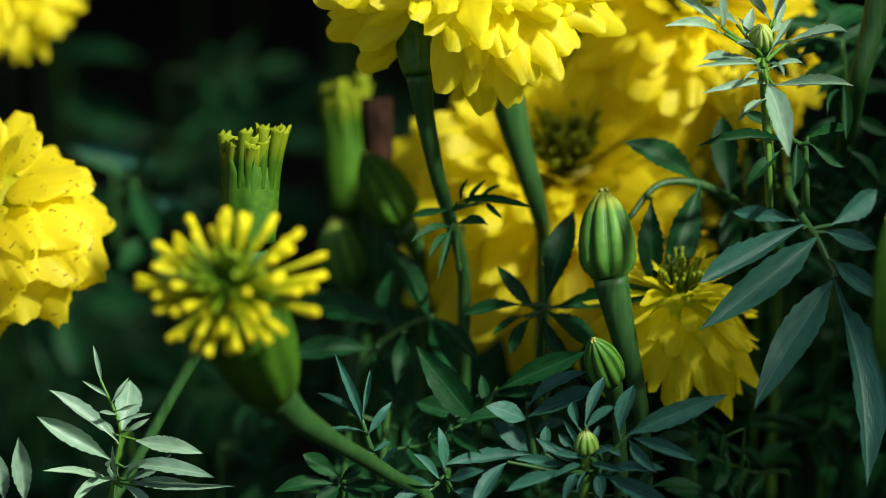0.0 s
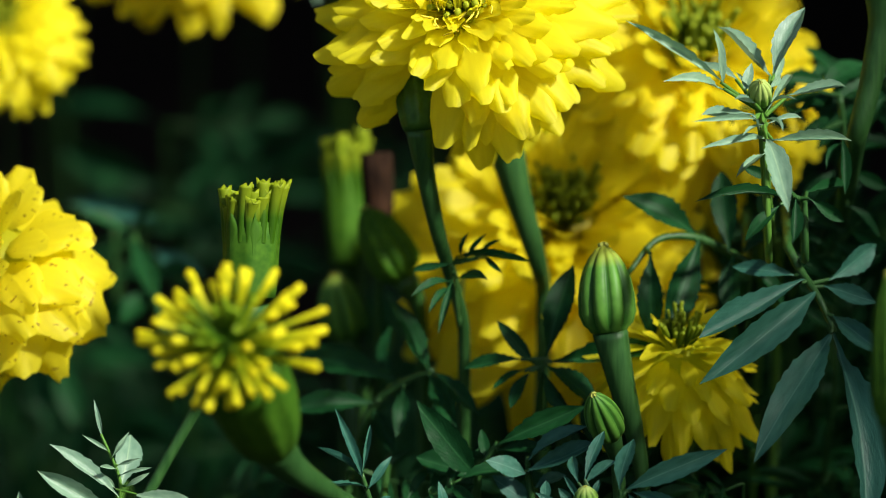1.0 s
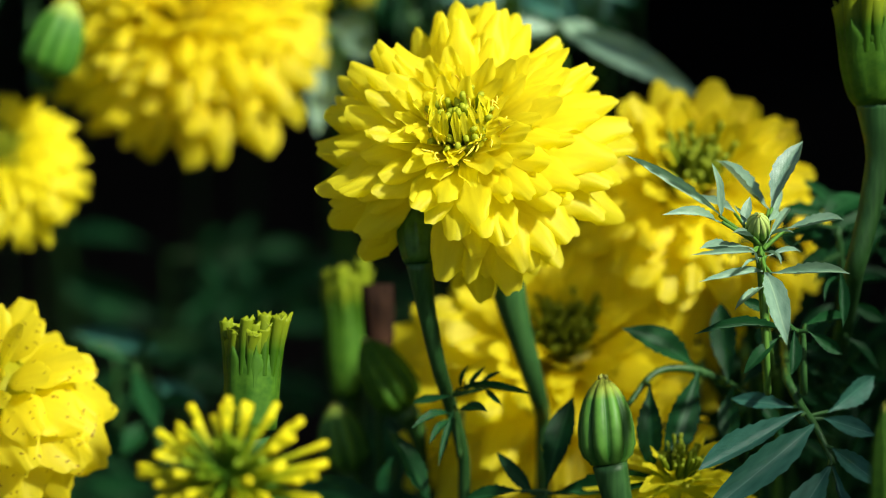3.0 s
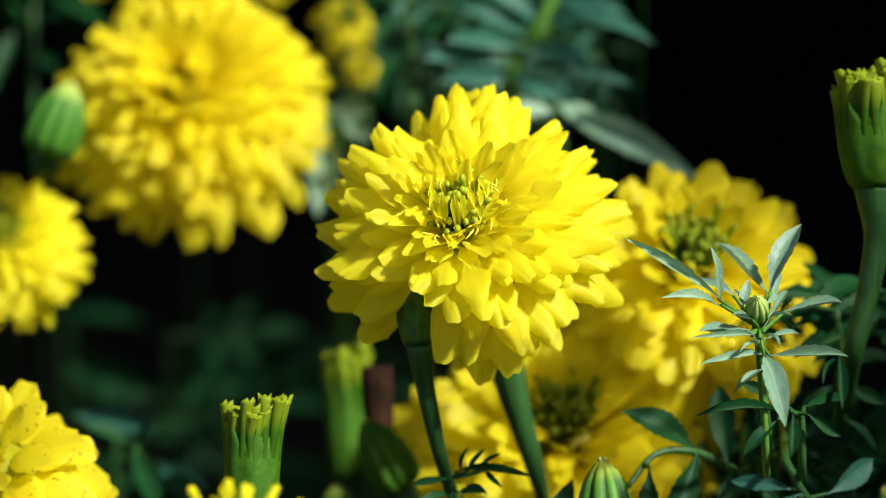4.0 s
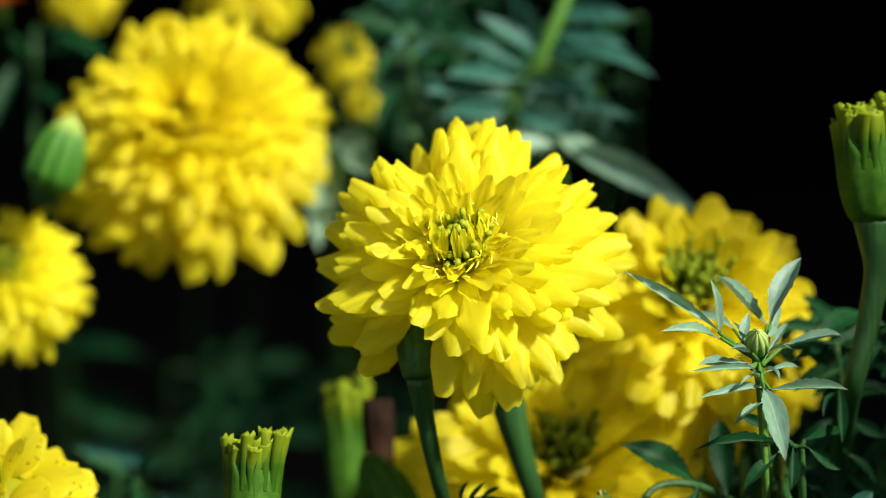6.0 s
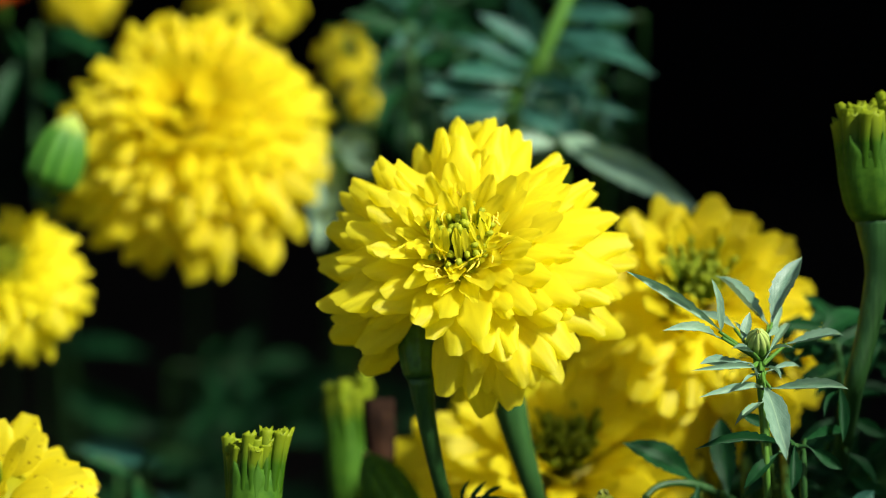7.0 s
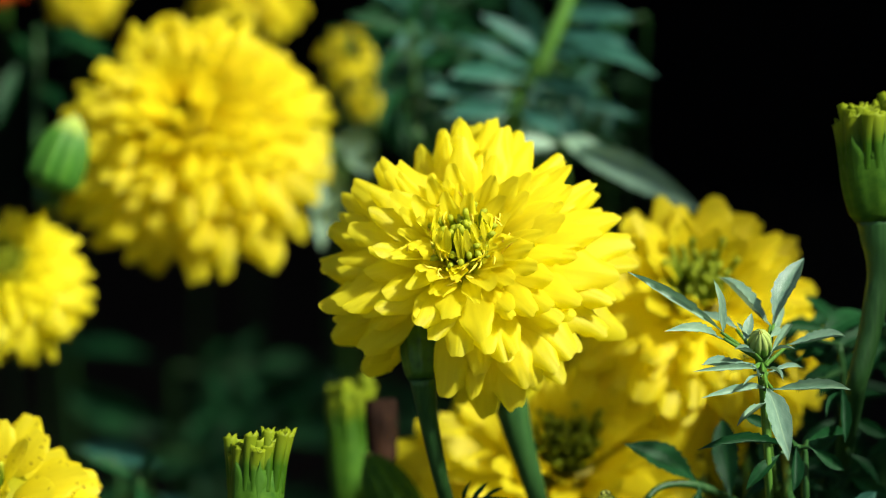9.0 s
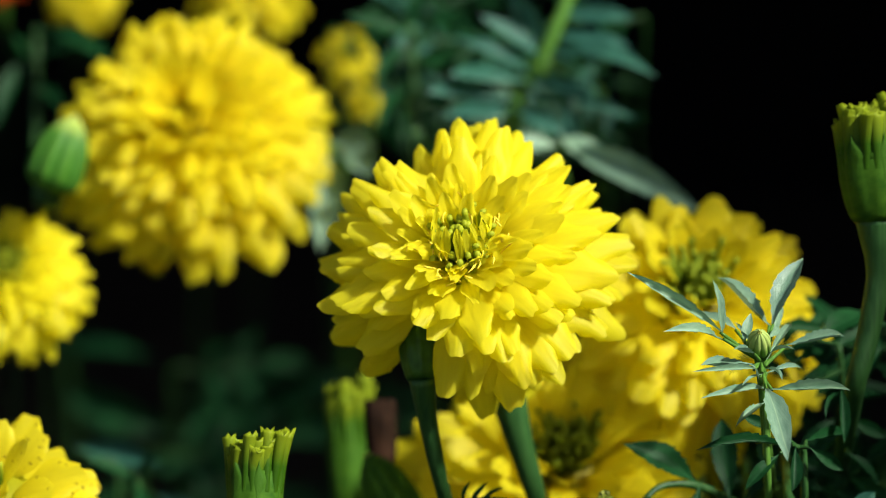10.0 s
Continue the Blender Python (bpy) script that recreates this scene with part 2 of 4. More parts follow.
def petal_mesh(name, seed, wide, bend, cup, ruffle, notch):
    """Unit petal along y: narrow claw, broad notched and rippled end."""
    r = random.Random(seed)
    p1, p2, p3 = (r.uniform(0, 6.28) for _ in range(3))
    lobes = r.choice((2.0, 2.0, 3.0))
    skew = r.uniform(-0.08, 0.08)
    nu, nv = 10, 9
    verts, faces = [], []
    for j in range(nv + 1):
        v = j / nv
        w = wide * (0.26 + 0.74 * smoothstep(0.0, 0.62, v)) * (1 - 0.26 * smoothstep(0.74, 1.0, v))
        for i in range(nu + 1):
            u = 2 * i / nu - 1
            edge = math.cos(lobes * math.pi * u + p1 * 0.3)
            y = v * (1 - 0.20 * abs(u) ** 2.0 * v ** 3) - notch * edge * v ** 6
            x = u * w / 2 + skew * v * v + 0.015 * math.sin(9 * v + p2) * u
            z = -bend * v ** 2.2 - cup * wide * u * u * (0.3 + 0.7 * v)
            z += ruffle * v * v * math.sin(3.4 * u + p2) + 0.6 * ruffle * v ** 3 * math.sin(7.5 * u + p3)
            z += 0.007 * math.cos(3.0 * math.pi * u + p1) * (1 - 0.4 * v)
            verts.append((x, y, z))
    for j in range(nv):
        for i in range(nu):
            a = j * (nu + 1) + i
            faces.append((a, a + 1, a + nu + 2, a + nu + 1))
    return mesh_of(name, verts, faces)


def leaflet_mesh(name, seed, teeth=9, fold=0.22, arch=0.12, lean=0.0):
    """Unit lance-shaped leaflet along y with saw-toothed edges, folded at the midrib."""
    r = random.Random(seed)
    twist = r.uniform(-0.5, 0.5)
    full, blunt = r.uniform(0.95, 1.55), r.uniform(0.65, 1.0)
    nv = teeth * 2
    verts, faces = [], []
    for j in range(nv + 1):
        v = j / nv
        w = 0.5 * (math.sin(math.pi * v ** full) ** blunt * smoothstep(-0.25, 0.35, v) if 0 < v < 1 else 0.0) + 0.03 * (1 - v)
        w *= 1 + (0.075 if j % 2 else -0.03) * (1 if 0.3 < v < 0.97 else 0.0)
        wob = r.uniform(-0.012, 0.012)
        for u in (-1.0, -0.5, 0.0, 0.5, 1.0):
            a = twist * v * 0.6
            x0, z0 = u * w, abs(u) * w * fold
            x = x0 * math.cos(a) - 0.2 * z0 * math.sin(a) + lean * v * v
            y = v - (0.02 * abs(u) if j % 2 else 0)
            z = z0 * 0.27 + x0 * math.sin(a) * 0.25 - arch * v * v + 0.03 * math.sin(5 * v + seed) + wob * abs(u)
            verts.append((x, y, z))
    for j in range(nv):
        for i in range(4):
            a = j * 5 + i
            faces.append((a, a + 1, a + 6, a + 5))
    return mesh_of(name, verts, faces)


def quill_mesh(name, seed, flare=1.0, split=True):
    """Unit tube floret along y, swollen and split at the end."""
    r = random.Random(seed)
    bend = r.uniform(-0.12, 0.12)
    sides, rows = 7, ((0.055, 0), (0.072, 0.3), (0.083, 0.6), (0.10 * flare, 0.82), (0.118 * flare, 0.94), (0.085, 1.0), (0.03, 0.93 if split else 1.03))
    verts, faces = [], []
    for rad, h in rows:
        for k in range(sides):
            a = 2 * math.pi * k / sides
            rr = rad * (1 + 0.18 * math.cos(5 * a + seed) * h)
            verts.append((rr * math.cos(a) + bend * h * h, h, rr * math.sin(a)))
    for i in range(len(rows) - 1):
        for k in range(sides):
            n = (k + 1) % sides
            faces.append((i * sides + k, (i + 1) * sides + k, (i + 1) * sides + n, i * sides + n))
    faces.append(tuple((len(rows) - 1) * sides + k for k in reversed(range(sides))))
    return mesh_of(name, verts, faces)


def stub_mesh(name, seed):
    """Unit faded floret along y: a slim tube that opens into five ragged lobes."""
    r = random.Random(seed)
    bend = r.uniform(-0.10, 0.10)
    sides = 10
    rows = ((0.06, 0.0), (0.075, 0.45), (0.088, 0.72), (0.096, 0.86), (0.102, 0.97), (0.068, 0.95), (0.03, 0.86))
    nick = [r.uniform(0.0, 0.10) for _ in range(sides)]
    verts, faces = [], []
    for i, (rad, h) in enumerate(rows):
        for k in range(sides):
            a = 2 * math.pi * k / sides
            lobe = 0.022 if k % 2 else -0.022
            hh = h + ((lobe - nick[k]) if i in (4, 5) else 0.0)
            rr = rad * (1 + (0.06 if k % 2 else -0.06) * (1 if i > 2 else 0.3))
            verts.append((rr * math.cos(a) + bend * h * h, hh, rr * math.sin(a)))
    for i in range(len(rows) - 1):
        for k in range(sides):
            n = (k + 1) % sides
            faces.append((i * sides + k, (i + 1) * sides + k, (i + 1) * sides + n, i * sides + n))
    faces.append(tuple((len(rows) - 1) * sides + k for k in reversed(range(sides))))
    return mesh_of(name, verts, faces)


PETALS = {}


def petal_set(mat, kind):
    key = (mat.name, kind)
    if key not in PETALS:
        made = []
        for s in range(9):
            r = random.Random(s * 13 + len(kind))
            if kind == "ruffled":
                me = petal_mesh("petal", 70 + s, r.uniform(0.30, 0.42), r.uniform(0.10, 0.34), r.uniform(-0.25, 0.2), r.uniform(0.03, 0.06), r.uniform(0.015, 0.04))
            elif kind == "inner":
                me = petal_mesh("petal", s, r.uniform(0.24, 0.36), r.uniform(0.0, 0.25), r.uniform(-0.5, 0.3), r.uniform(0.01, 0.035), 0.018)
            else:
                me = petal_mesh("petal", 40 + s, r.uniform(0.27, 0.37), r.uniform(0.12, 0.42), r.uniform(-0.10, 0.26), r.uniform(0.004, 0.018), r.uniform(0.006, 0.030))
            me.materials.append(mat)
            made.append(me)
        PETALS[key] = made
    return PETALS[key]


# Pale young blade; sunlit brightness is put into its colour as well.
YOUNG_SUNLIT = leaf_material("young_sunlit_leaf", (0.15, 0.28, 0.19), (0.25, 0.39, 0.27), (0.30, 0.44, 0.26), 0.36, 0.4)
LEAFLETS = []
SUNLIT_LEAFLETS = []
for s in range(8):
    q = random.Random(s + 90)
    LEAFLETS.append(leaflet_mesh("leaflet", s, q.choice((8, 9, 10)), q.uniform(0.2, 1.1), q.uniform(0.02, 0.2), q.uniform(-0.12, 0.12)))
    LEAFLETS[-1].materials.append(LEAF)
    SUNLIT_LEAFLETS.append(LEAFLETS[-1].copy())
    SUNLIT_LEAFLETS[-1].materials[0] = YOUNG_SUNLIT
# Lighter blue-green copy of the leaf: skylight is put into its colour.
SKYLIT_LEAF = leaf_material("skylit_leaf", (0.022, 0.105, 0.074), (0.048, 0.16, 0.118), (0.09, 0.22, 0.155), 0.40, 0.22)
SKYLIT_LEAFLETS = []
for me in LEAFLETS:
    SKYLIT_LEAFLETS.append(me.copy())
    SKYLIT_LEAFLETS[-1].materials[0] = SKYLIT_LEAF
QUILLS = [quill_mesh("quill", s) for s in range(5)]
GREEN_QUILLS = [quill_mesh("quill", 50 + s, 0.8) for s in range(3)]
for me in GREEN_QUILLS:
    me.materials.append(GREEN_QUILL)
FLORETS = [quill_mesh("disc_floret", 20 + s, 0.75, False) for s in range(4)]
DARK_FLORETS = [me.copy() for me in FLORETS]
SPENTS = [stub_mesh("spent_floret", 30 + s) for s in range(6)]
SEPAL_TIP = plain_material("sepal_tip", (0.20, 0.26, 0.04), (0.42, 0.42, 0.09), 6.0, 0.55)
SEPAL_TIPS = [leaflet_mesh("sepal_tip", 80 + s, 4, 0.6, 0.1) for s in range(4)]
for me in SEPAL_TIPS:
    me.materials.append(SEPAL_TIP)
SEPAL = petal_mesh("sepal", 3, 0.9, 0.0, 0.18, 0.0, 0.0)
for v in SEPAL.vertices:
    v.co.x *= 1.0 - smoothstep(0.55, 1.0, v.co.y) * 0.9
SEPAL.materials.append(FRESH)
for group, mat in ((QUILLS, QUILL), (FLORETS, FLORET), (DARK_FLORETS, CLOSED_FLORET), (SPENTS, SPENT)):
    for me in group:
        me.materials.append(mat)


def root_of(p):
    """Where a stem that passes p enters the soil."""
    return (p[0], p[1] + 0.03, 0.0)


def sightline_stem(p):
    """Stem run back and down along the camera's sight line, hidden by its head."""
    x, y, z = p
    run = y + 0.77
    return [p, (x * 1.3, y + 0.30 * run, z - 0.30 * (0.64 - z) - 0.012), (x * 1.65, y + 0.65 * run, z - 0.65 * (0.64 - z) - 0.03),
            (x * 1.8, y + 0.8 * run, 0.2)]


def stem_part(parent, points, radii, mat=None):
    me, m = tube("stem", points, radii)
    return part("stem", me, mat or STEM, parent, m)


def head(parent, at, axis, radius, mat, count, low=122.0, first=27.0, florets=40, gap=None, droop=0.0, size=1.0, power=0.85, styles=0, wide=1.0, crest=0.0, eye=None, eye_width=0.13, outer="outer"):
    """Double marigold head: core, petals in a spiral from the eye to the drooping rim, disc florets."""
    r = random.Random(int(abs(at[0]) * 1e5) + count)
    at, axis = Vector(at), Vector(axis).normalized()
    side = axis.orthogonal().normalized()
    other = axis.cross(side)
    bpy_core = lathe("flower_head", [(0.02, -0.26), (0.16, -0.24), (0.29, -0.12), (0.32, 0.0), (0.27, 0.12), (0.15, 0.19), (0.02, 0.21)], 20)
    bpy_core.transform(Matrix.Scale(radius, 4))
    core_m = Matrix.Translation(at) @ frame_axes(axis, side).to_4x4()
    core = part("flower_head", bpy_core, mat, parent, core_m)
    down = Vector((0, 0, -1))
    for i in range(count):
        s = (i + 0.5) / count
        az = i * 2.39996 + r.uniform(-0.12, 0.12)
        polar = radians(first + (low - first) * s ** power + r.uniform(-5, 5))
        radial = side * math.cos(az) + other * math.sin(az)
        if gap and s > gap[2] and radial.dot(gap[0]) > gap[1]:
            continue
        d = axis * math.cos(polar) + radial * math.sin(polar)
        d = (d + down * droop * s).normalized()
        length = radius * (0.35 + 0.50 * s ** 0.8) * r.uniform(0.88, 1.08) * size
        base = at + radial * radius * (0.05 + 0.22 * s ** 0.5) + axis * radius * (0.17 - 0.27 * s)
        up = (axis + radial * 0.35 * (1 - s)) if s > 0.2 else axis + radial * -0.4
        rot = frame_axes(d, up).to_4x4() @ Euler((0, r.uniform(-0.2, 0.2), r.uniform(-0.12, 0.12))).to_matrix().to_4x4()
        broad = wide * r.uniform(0.88, 1.15)
        if crest and s > 0.35 and radial.z > 0.25:
            broad *= 1.0 - crest
            length *= r.uniform(0.93, 1.10)
        elif crest and s > 0.45 and radial.z < -0.2 and radial.x > -0.68:
            length *= 1.0 - 0.82 * crest * (1.25 if radial.x < 0.1 else 1.0)
        if crest and s > 0.45 and radial.z < -0.35 and radial.x < -0.3:
            length *= 0.84
        m = Matrix.Translation(base) @ rot @ Matrix.Diagonal((length * broad, length, length * r.uniform(0.7, 1.2), 1))
        part("petal", r.choice(petal_set(mat, "inner" if s < 0.22 else outer)), mat, core, m)
    for i in range(florets):
        s = (i + 0.5) / florets
        az = i * 2.39996
        radial = side * math.cos(az) + other * math.sin(az)
        d = (axis + radial * 0.6 * s + radial * r.uniform(-0.1, 0.1)).normalized()
        base = at + radial * radius * eye_width * s ** 0.5 + axis * radius * 0.20
        length = radius * r.uniform(0.19, 0.31)
        m = Matrix.Translation(base) @ frame_axes(d, side).to_4x4() @ Matrix.Diagonal((radius * 0.26, length, radius * 0.26, 1))
        part("disc_floret", (eye or FLORETS)[i % 4], FLORET, core, m)
    for i in range(styles):
        az = i * 2.39996
        radial = (side * math.cos(az) + other * math.sin(az))
        b = at + radial * radius * r.uniform(0.08, 0.27) + axis * radius * 0.30
        cross = axis.cross(radial)
        h = radius * r.uniform(0.08, 0.15)
        turn = r.choice((-1, 1))
        pts = [b, b + axis * h * 0.6 + radial * h * 0.2, b + axis * h + radial * h * 0.5 + cross * turn * h * 0.2,
               b + axis * h * 0.95 + radial * h * 0.6 + cross * turn * h * 0.5]
        me, mm = tube("style", pts, [0.00022, 0.00016], 5, 4)
        part("style", me, STYLE, core, mm)
    return core


def calyx_part(parent, foot, top, r_foot, r_top, mat=None, ribs=10, name="calyx", depth=0.12, teeth=0.06):
    """Green cup from the end of the stem up to the head."""
    foot, top = Vector(foot), Vector(top)
    n = (top - foot).length
    prof = [(r_foot, 0), (r_foot + (r_top - r_foot) * 0.4, n * 0.10), (r_foot + (r_top - r_foot) * 0.75, n * 0.3),
            (r_top, n * 0.55), (r_top * 1.02, n * 0.8), (r_top * 0.97, n)]
    me = lathe(name, prof, 40, ribs, depth, n * teeth)
    return part(name, me, mat or CALYX, parent, Matrix.Translation(foot) @ frame_axes(top - foot, (0.3, -1, 0.2)).to_4x4())


def marigold(at, axis, radius, mat, count, label, stem, stem_radii, calyx=None, **more):
    """A flowering stem: stem points run from the calyx down to the soil."""
    pts = list(stem)
    foot = root_of(pts[-1])
    ob = thing("marigold", foot, label, "flower", "marigold flowers")
    stem_part(ob, [*pts, foot], stem_radii)
    if calyx is None:
        calyx = (pts[0], Vector(at) - Vector(axis) * radius * 0.08, stem_radii[0], radius * 0.24)
    calyx_part(ob, *calyx)
    head(ob, at, axis, radius, mat, count, **more)
    return ob


def spent_head(at_foot, at_top, r_foot, r_top, label, stem, stem_radii, tuft=0.2, mat=None, count=92, spread=0.03, tip_mat=None):
    """A faded head: tall ribbed cup with the stubs of tube florets standing in it."""
    pts = list(stem)
    foot = root_of(pts[-1])
    ob = thing("spent_marigold", foot, label, "flower head", "faded marigold heads")
    stem_part(ob, [*pts, foot], stem_radii)
    cup = calyx_part(ob, at_foot, at_top, r_foot, r_top, mat or FRESH, 7, "calyx", 0.10, 0.0)
    a, b = Vector(at_foot), Vector(at_top)
    axis = (b - a).normalized()
    side = axis.orthogonal().normalized()
    other = axis.cross(side)
    n = (b - a).length
    r = random.Random(count + int(n * 1e5))
    for i in range(7):
        az = 2 * math.pi * (i + 0.5) / 7
        radial = side * math.cos(az) + other * math.sin(az)
        lift = a + axis * n * 0.55 + radial * r_top * 1.0
        m = blade(lift, b + axis * n * r.uniform(0.10, 0.2) + radial * r_top * 1.06, radial, r_top * 0.9)
        part("sepal", SEPAL, mat or FRESH, cup, m)
    for i in range(count):
        s = ((i + 0.5) / count) ** 0.5
        az = i * 2.39996
        radial = side * math.cos(az) + other * math.sin(az)
        d = (axis + radial * spread * s + other * r.uniform(-0.06, 0.06)).normalized()
        length = n * (tuft + 0.28) * r.uniform(0.72, 1.10) * (0.70 + 0.30 * s) * (1 + 0.10 * radial.x * s)
        base = b - axis * n * 0.28 + radial * r_top * 0.88 * s
        m = Matrix.Translation(base) @ frame_axes(d, side).to_4x4() @ Matrix.Diagonal((r_top * 2.5, length, r_top * 2.5, 1))
        part("spent_floret", SPENTS[i % 6] if tip_mat is None else tip_mat[i % len(tip_mat)], SPENT, cup, m)
    return ob


def bud(foot, top, radius, label, stem, stem_radii, ribs=9, mat=None, name="marigold_bud"):
    """A closed ribbed bud with folded sepal tips."""
    pts = list(stem)
    root = root_of(pts[-1])
    ob = thing(name, root, label, "flower bud", "marigold buds")
    stem_part(ob, [*pts, root], stem_radii, TENDER if mat is SMALL_BUD else None)
    a, b = Vector(foot), Vector(top)
    n = (b - a).length
    prof = [(stem_radii[0] * 0.98, -n * 0.03), (stem_radii[0] * 1.05 + radius * 0.04, n * 0.02), (radius * 0.86, n * 0.07), (radius, n * 0.20), (radius * 0.985, n * 0.40), (radius * 0.90, n * 0.58),
            (radius * 0.74, n * 0.74), (radius * 0.52, n * 0.87), (radius * 0.27, n * 0.96), (radius * 0.1, n)]
    cup = part("calyx", lathe("calyx", prof, 72, ribs, 0.19), mat or CALYX, ob, Matrix.Translation(a) @ frame_axes(b - a, (0.2, -1, 0)).to_4x4())
    axis = (b - a).normalized()
    side = axis.orthogonal().normalized()
    other = axis.cross(side)
    for i in range(6):
        az = i * 2 * math.pi / 6
        radial = side * math.cos(az) + other * math.sin(az)
        m = blade(b - axis * n * 0.05 + radial * radius * 0.18, b + axis * n * 0.05 + radial * radius * 0.03, radial, radius * 0.3)
        part("sepal_tip", SEPAL_TIPS[i % 4], SEPAL_TIP, cup, m)
    return ob


def foliage(label, root, rachis, leaflets, radius=0.0009, facing=(-0.15, -0.72, 0.68), name="marigold_leaf", young=False, stalk_mat=None, slim=0.95):
    """A leaf on its stalk. leaflets: (base, tip, width); each turns a little its own way."""
    end = Vector(rachis[-1])
    deep = 1.0 if end.y < 0.19 else 4.0
    dive = Vector((end.x * (1 + 0.08 * deep) + 0.002, end.y + 0.10 * deep, end.z - 0.025 * deep))
    root = (dive.x, end.y + 0.15 * deep, 0.0)
    ob = thing(name, root, label, "leaf", "marigold leaves")
    r = random.Random(int(abs(rachis[0][0]) * 1e5) + len(leaflets))
    me, m = tube("leaf_stalk", [*rachis, dive, root], [radius * 0.55, radius * 0.8, radius, radius], 8, 6)
    path = smooth_path(rachis, 8)
    for a, b, w in leaflets:
        a = Vector(a)
        near = min(path, key=lambda q: (q - a).length + 0.4 * max(0.0, (Vector(b) - q).length - (Vector(b) - a).length) * -1)
        if 0.0004 < (near - a).length < 0.02:
            me = add_twig(me, m.translation, near, a + (Vector(b) - a) * 0.03, radius * 0.6)
    stalk = part("leaf_stalk", me, stalk_mat or (TENDER if young is True else STEM), ob, m)
    for k, (a, b, w) in enumerate(leaflets):
        f = Vector(facing) + Vector((r.uniform(-0.5, 0.5), r.uniform(-0.3, 0.3), r.uniform(-0.35, 0.35)))
        # True picks the blade with sunlight in its colour, back the skylit one.
        part("leaflet", {False: LEAFLETS, True: SUNLIT_LEAFLETS, "back": SKYLIT_LEAFLETS}[young][r.randrange(8)], LEAF, stalk, blade(a, b, f, w * slim))
    return ob


# ---- setting ----
def slab(name, lo, hi, mat, label, kind="structure"):
    x0, y0, z0 = lo
    x1, y1, z1 = hi
    v = [(x0, y0, z0), (x1, y0, z0), (x1, y1, z0), (x0, y1, z0), (x0, y0, z1), (x1, y0, z1), (x1, y1, z1), (x0, y1, z1)]
    me = mesh_of(name, v, [(0, 3, 2, 1), (4, 5, 6, 7), (0, 1, 5, 4), (1, 2, 6, 5), (2, 3, 7, 6), (3, 0, 4, 7)], False)
    me.materials.append(mat)
    return tagged(new(name, me), label, "", "", kind)


def ground():
    n, half = 60, 40.0
    verts, faces = [], []
    for j in range(n + 1):
        for i in range(n + 1):
            x = (2 * i / n - 1)
            y = (2 * j / n - 1)
            x, y = half * x * abs(x) ** 1.5, half * y * abs(y) ** 1.5
            verts.append((x, y, -0.012 + 0.012 * noise.noise((x * 7, y * 7, 0.3))))
    for j in range(n):
        for i in range(n):
            a = j * (n + 1) + i
            faces.append((a, a + 1, a + n + 2, a + n + 1))
    me = mesh_of("ground", verts, faces)
    me.materials.append(SOIL)
    tagged(new("ground", me), "dark bare garden soil under the plants", "", "", "structure")


ground()
# Added backdrop; its black colour stands in for the shade behind the bed.
slab("wall_back", (-6, 3.2, -0.05), (6, 3.35, 2.6), DARK, "near-black backdrop standing in for deep shade behind the bed")
# Unseen slab, added only to block sky light over the far bed.
slab("ceiling_porch", (-6, 0.65, 2.08), (1.35, 3.2, 2.2), DARK, "unseen dark slab added to keep sky light off the far bed")
# Two unseen slabs, added to cast shade on the back of the bed.
slab("wall_side", (1.35, -0.62, -0.05), (1.5, 0.0, 1.85), DARK, "low unseen slab added to block the sun from the right")
slab("wall_east", (1.35, 0.0, -0.05), (1.5, 3.2, 2.8), DARK, "tall unseen slab added to block the sun from the right")


# ---- flowers ----
main_bloom = marigold((0.0052, 0.0085, 0.4950), (-0.13, -0.82, 0.56), 0.0366, YELLOW, 184,
         "large lemon-yellow double marigold in full bloom on a green stem",
         [(-0.0056, 0.0079, 0.4677), (-0.0043, 0.0092, 0.4575), (-0.0012, 0.0115, 0.4418), (0.0022, 0.0208, 0.4276), (0.0052, 0.0269, 0.4118)],
         [0.0033, 0.0023, 0.0018, 0.0016, 0.0015, 0.0016],
         ((-0.0056, 0.0078, 0.4672), (-0.0064, 0.013, 0.4794), 0.00345, 0.00531),
         florets=48, eye_width=0.1, styles=46, low=104.0, first=14.0, size=1.02, crest=0.2, gap=(Vector((-0.5038, -0.3916, -0.77)), 0.957, 0.40), wide=1.1)
# short upright petals standing round the lower side of its eye
main_head = [c for c in main_bloom.children if c.name.startswith("flower_head")][0]
main_at, main_axis = Vector((0.0052, 0.0085, 0.4950)), Vector((-0.13, -0.82, 0.56)).normalized()
eye_right = main_axis.cross(Vector((0, 0, 1))).normalized() * -1
eye_up = (Vector((0, 0, 1)) - main_axis * main_axis.z).normalized()
fringe = random.Random(12)
for k in range(11):
    a = radians(175 + k * 19 + fringe.uniform(-6, 6))
    out = eye_right * math.cos(a) + eye_up * math.sin(a)
    base = main_at + main_axis * 0.0130 + out * 0.0068
    tip = base + main_axis * fringe.uniform(0.0065, 0.0090) + out * fringe.uniform(-0.0015, 0.0012) + eye_up * fringe.uniform(0.003, 0.0065)
    part("petal", fringe.choice(petal_set(YELLOW, "inner")), YELLOW, main_head, blade(base, tip, out + main_axis * 0.3, fringe.uniform(0.009, 0.0115)))
marigold((0.0115, 0.0456, 0.4684), (0, -0.9929, 0.1188), 0.01961, YELLOW, 95,
         "lemon-yellow marigold tucked behind a larger bloom",
         [(0.0153, 0.0475, 0.456), (0.0185, 0.0472, 0.443), (0.0236, 0.0492, 0.4251), (0.0254, 0.0584, 0.4135)],
         [0.0046, 0.0034, 0.0023, 0.0018, 0.0018],
         ((0.0154, 0.0513, 0.4548), (0.0143, 0.0556, 0.4615), 0.00423, 0.00649), droop=0.25)
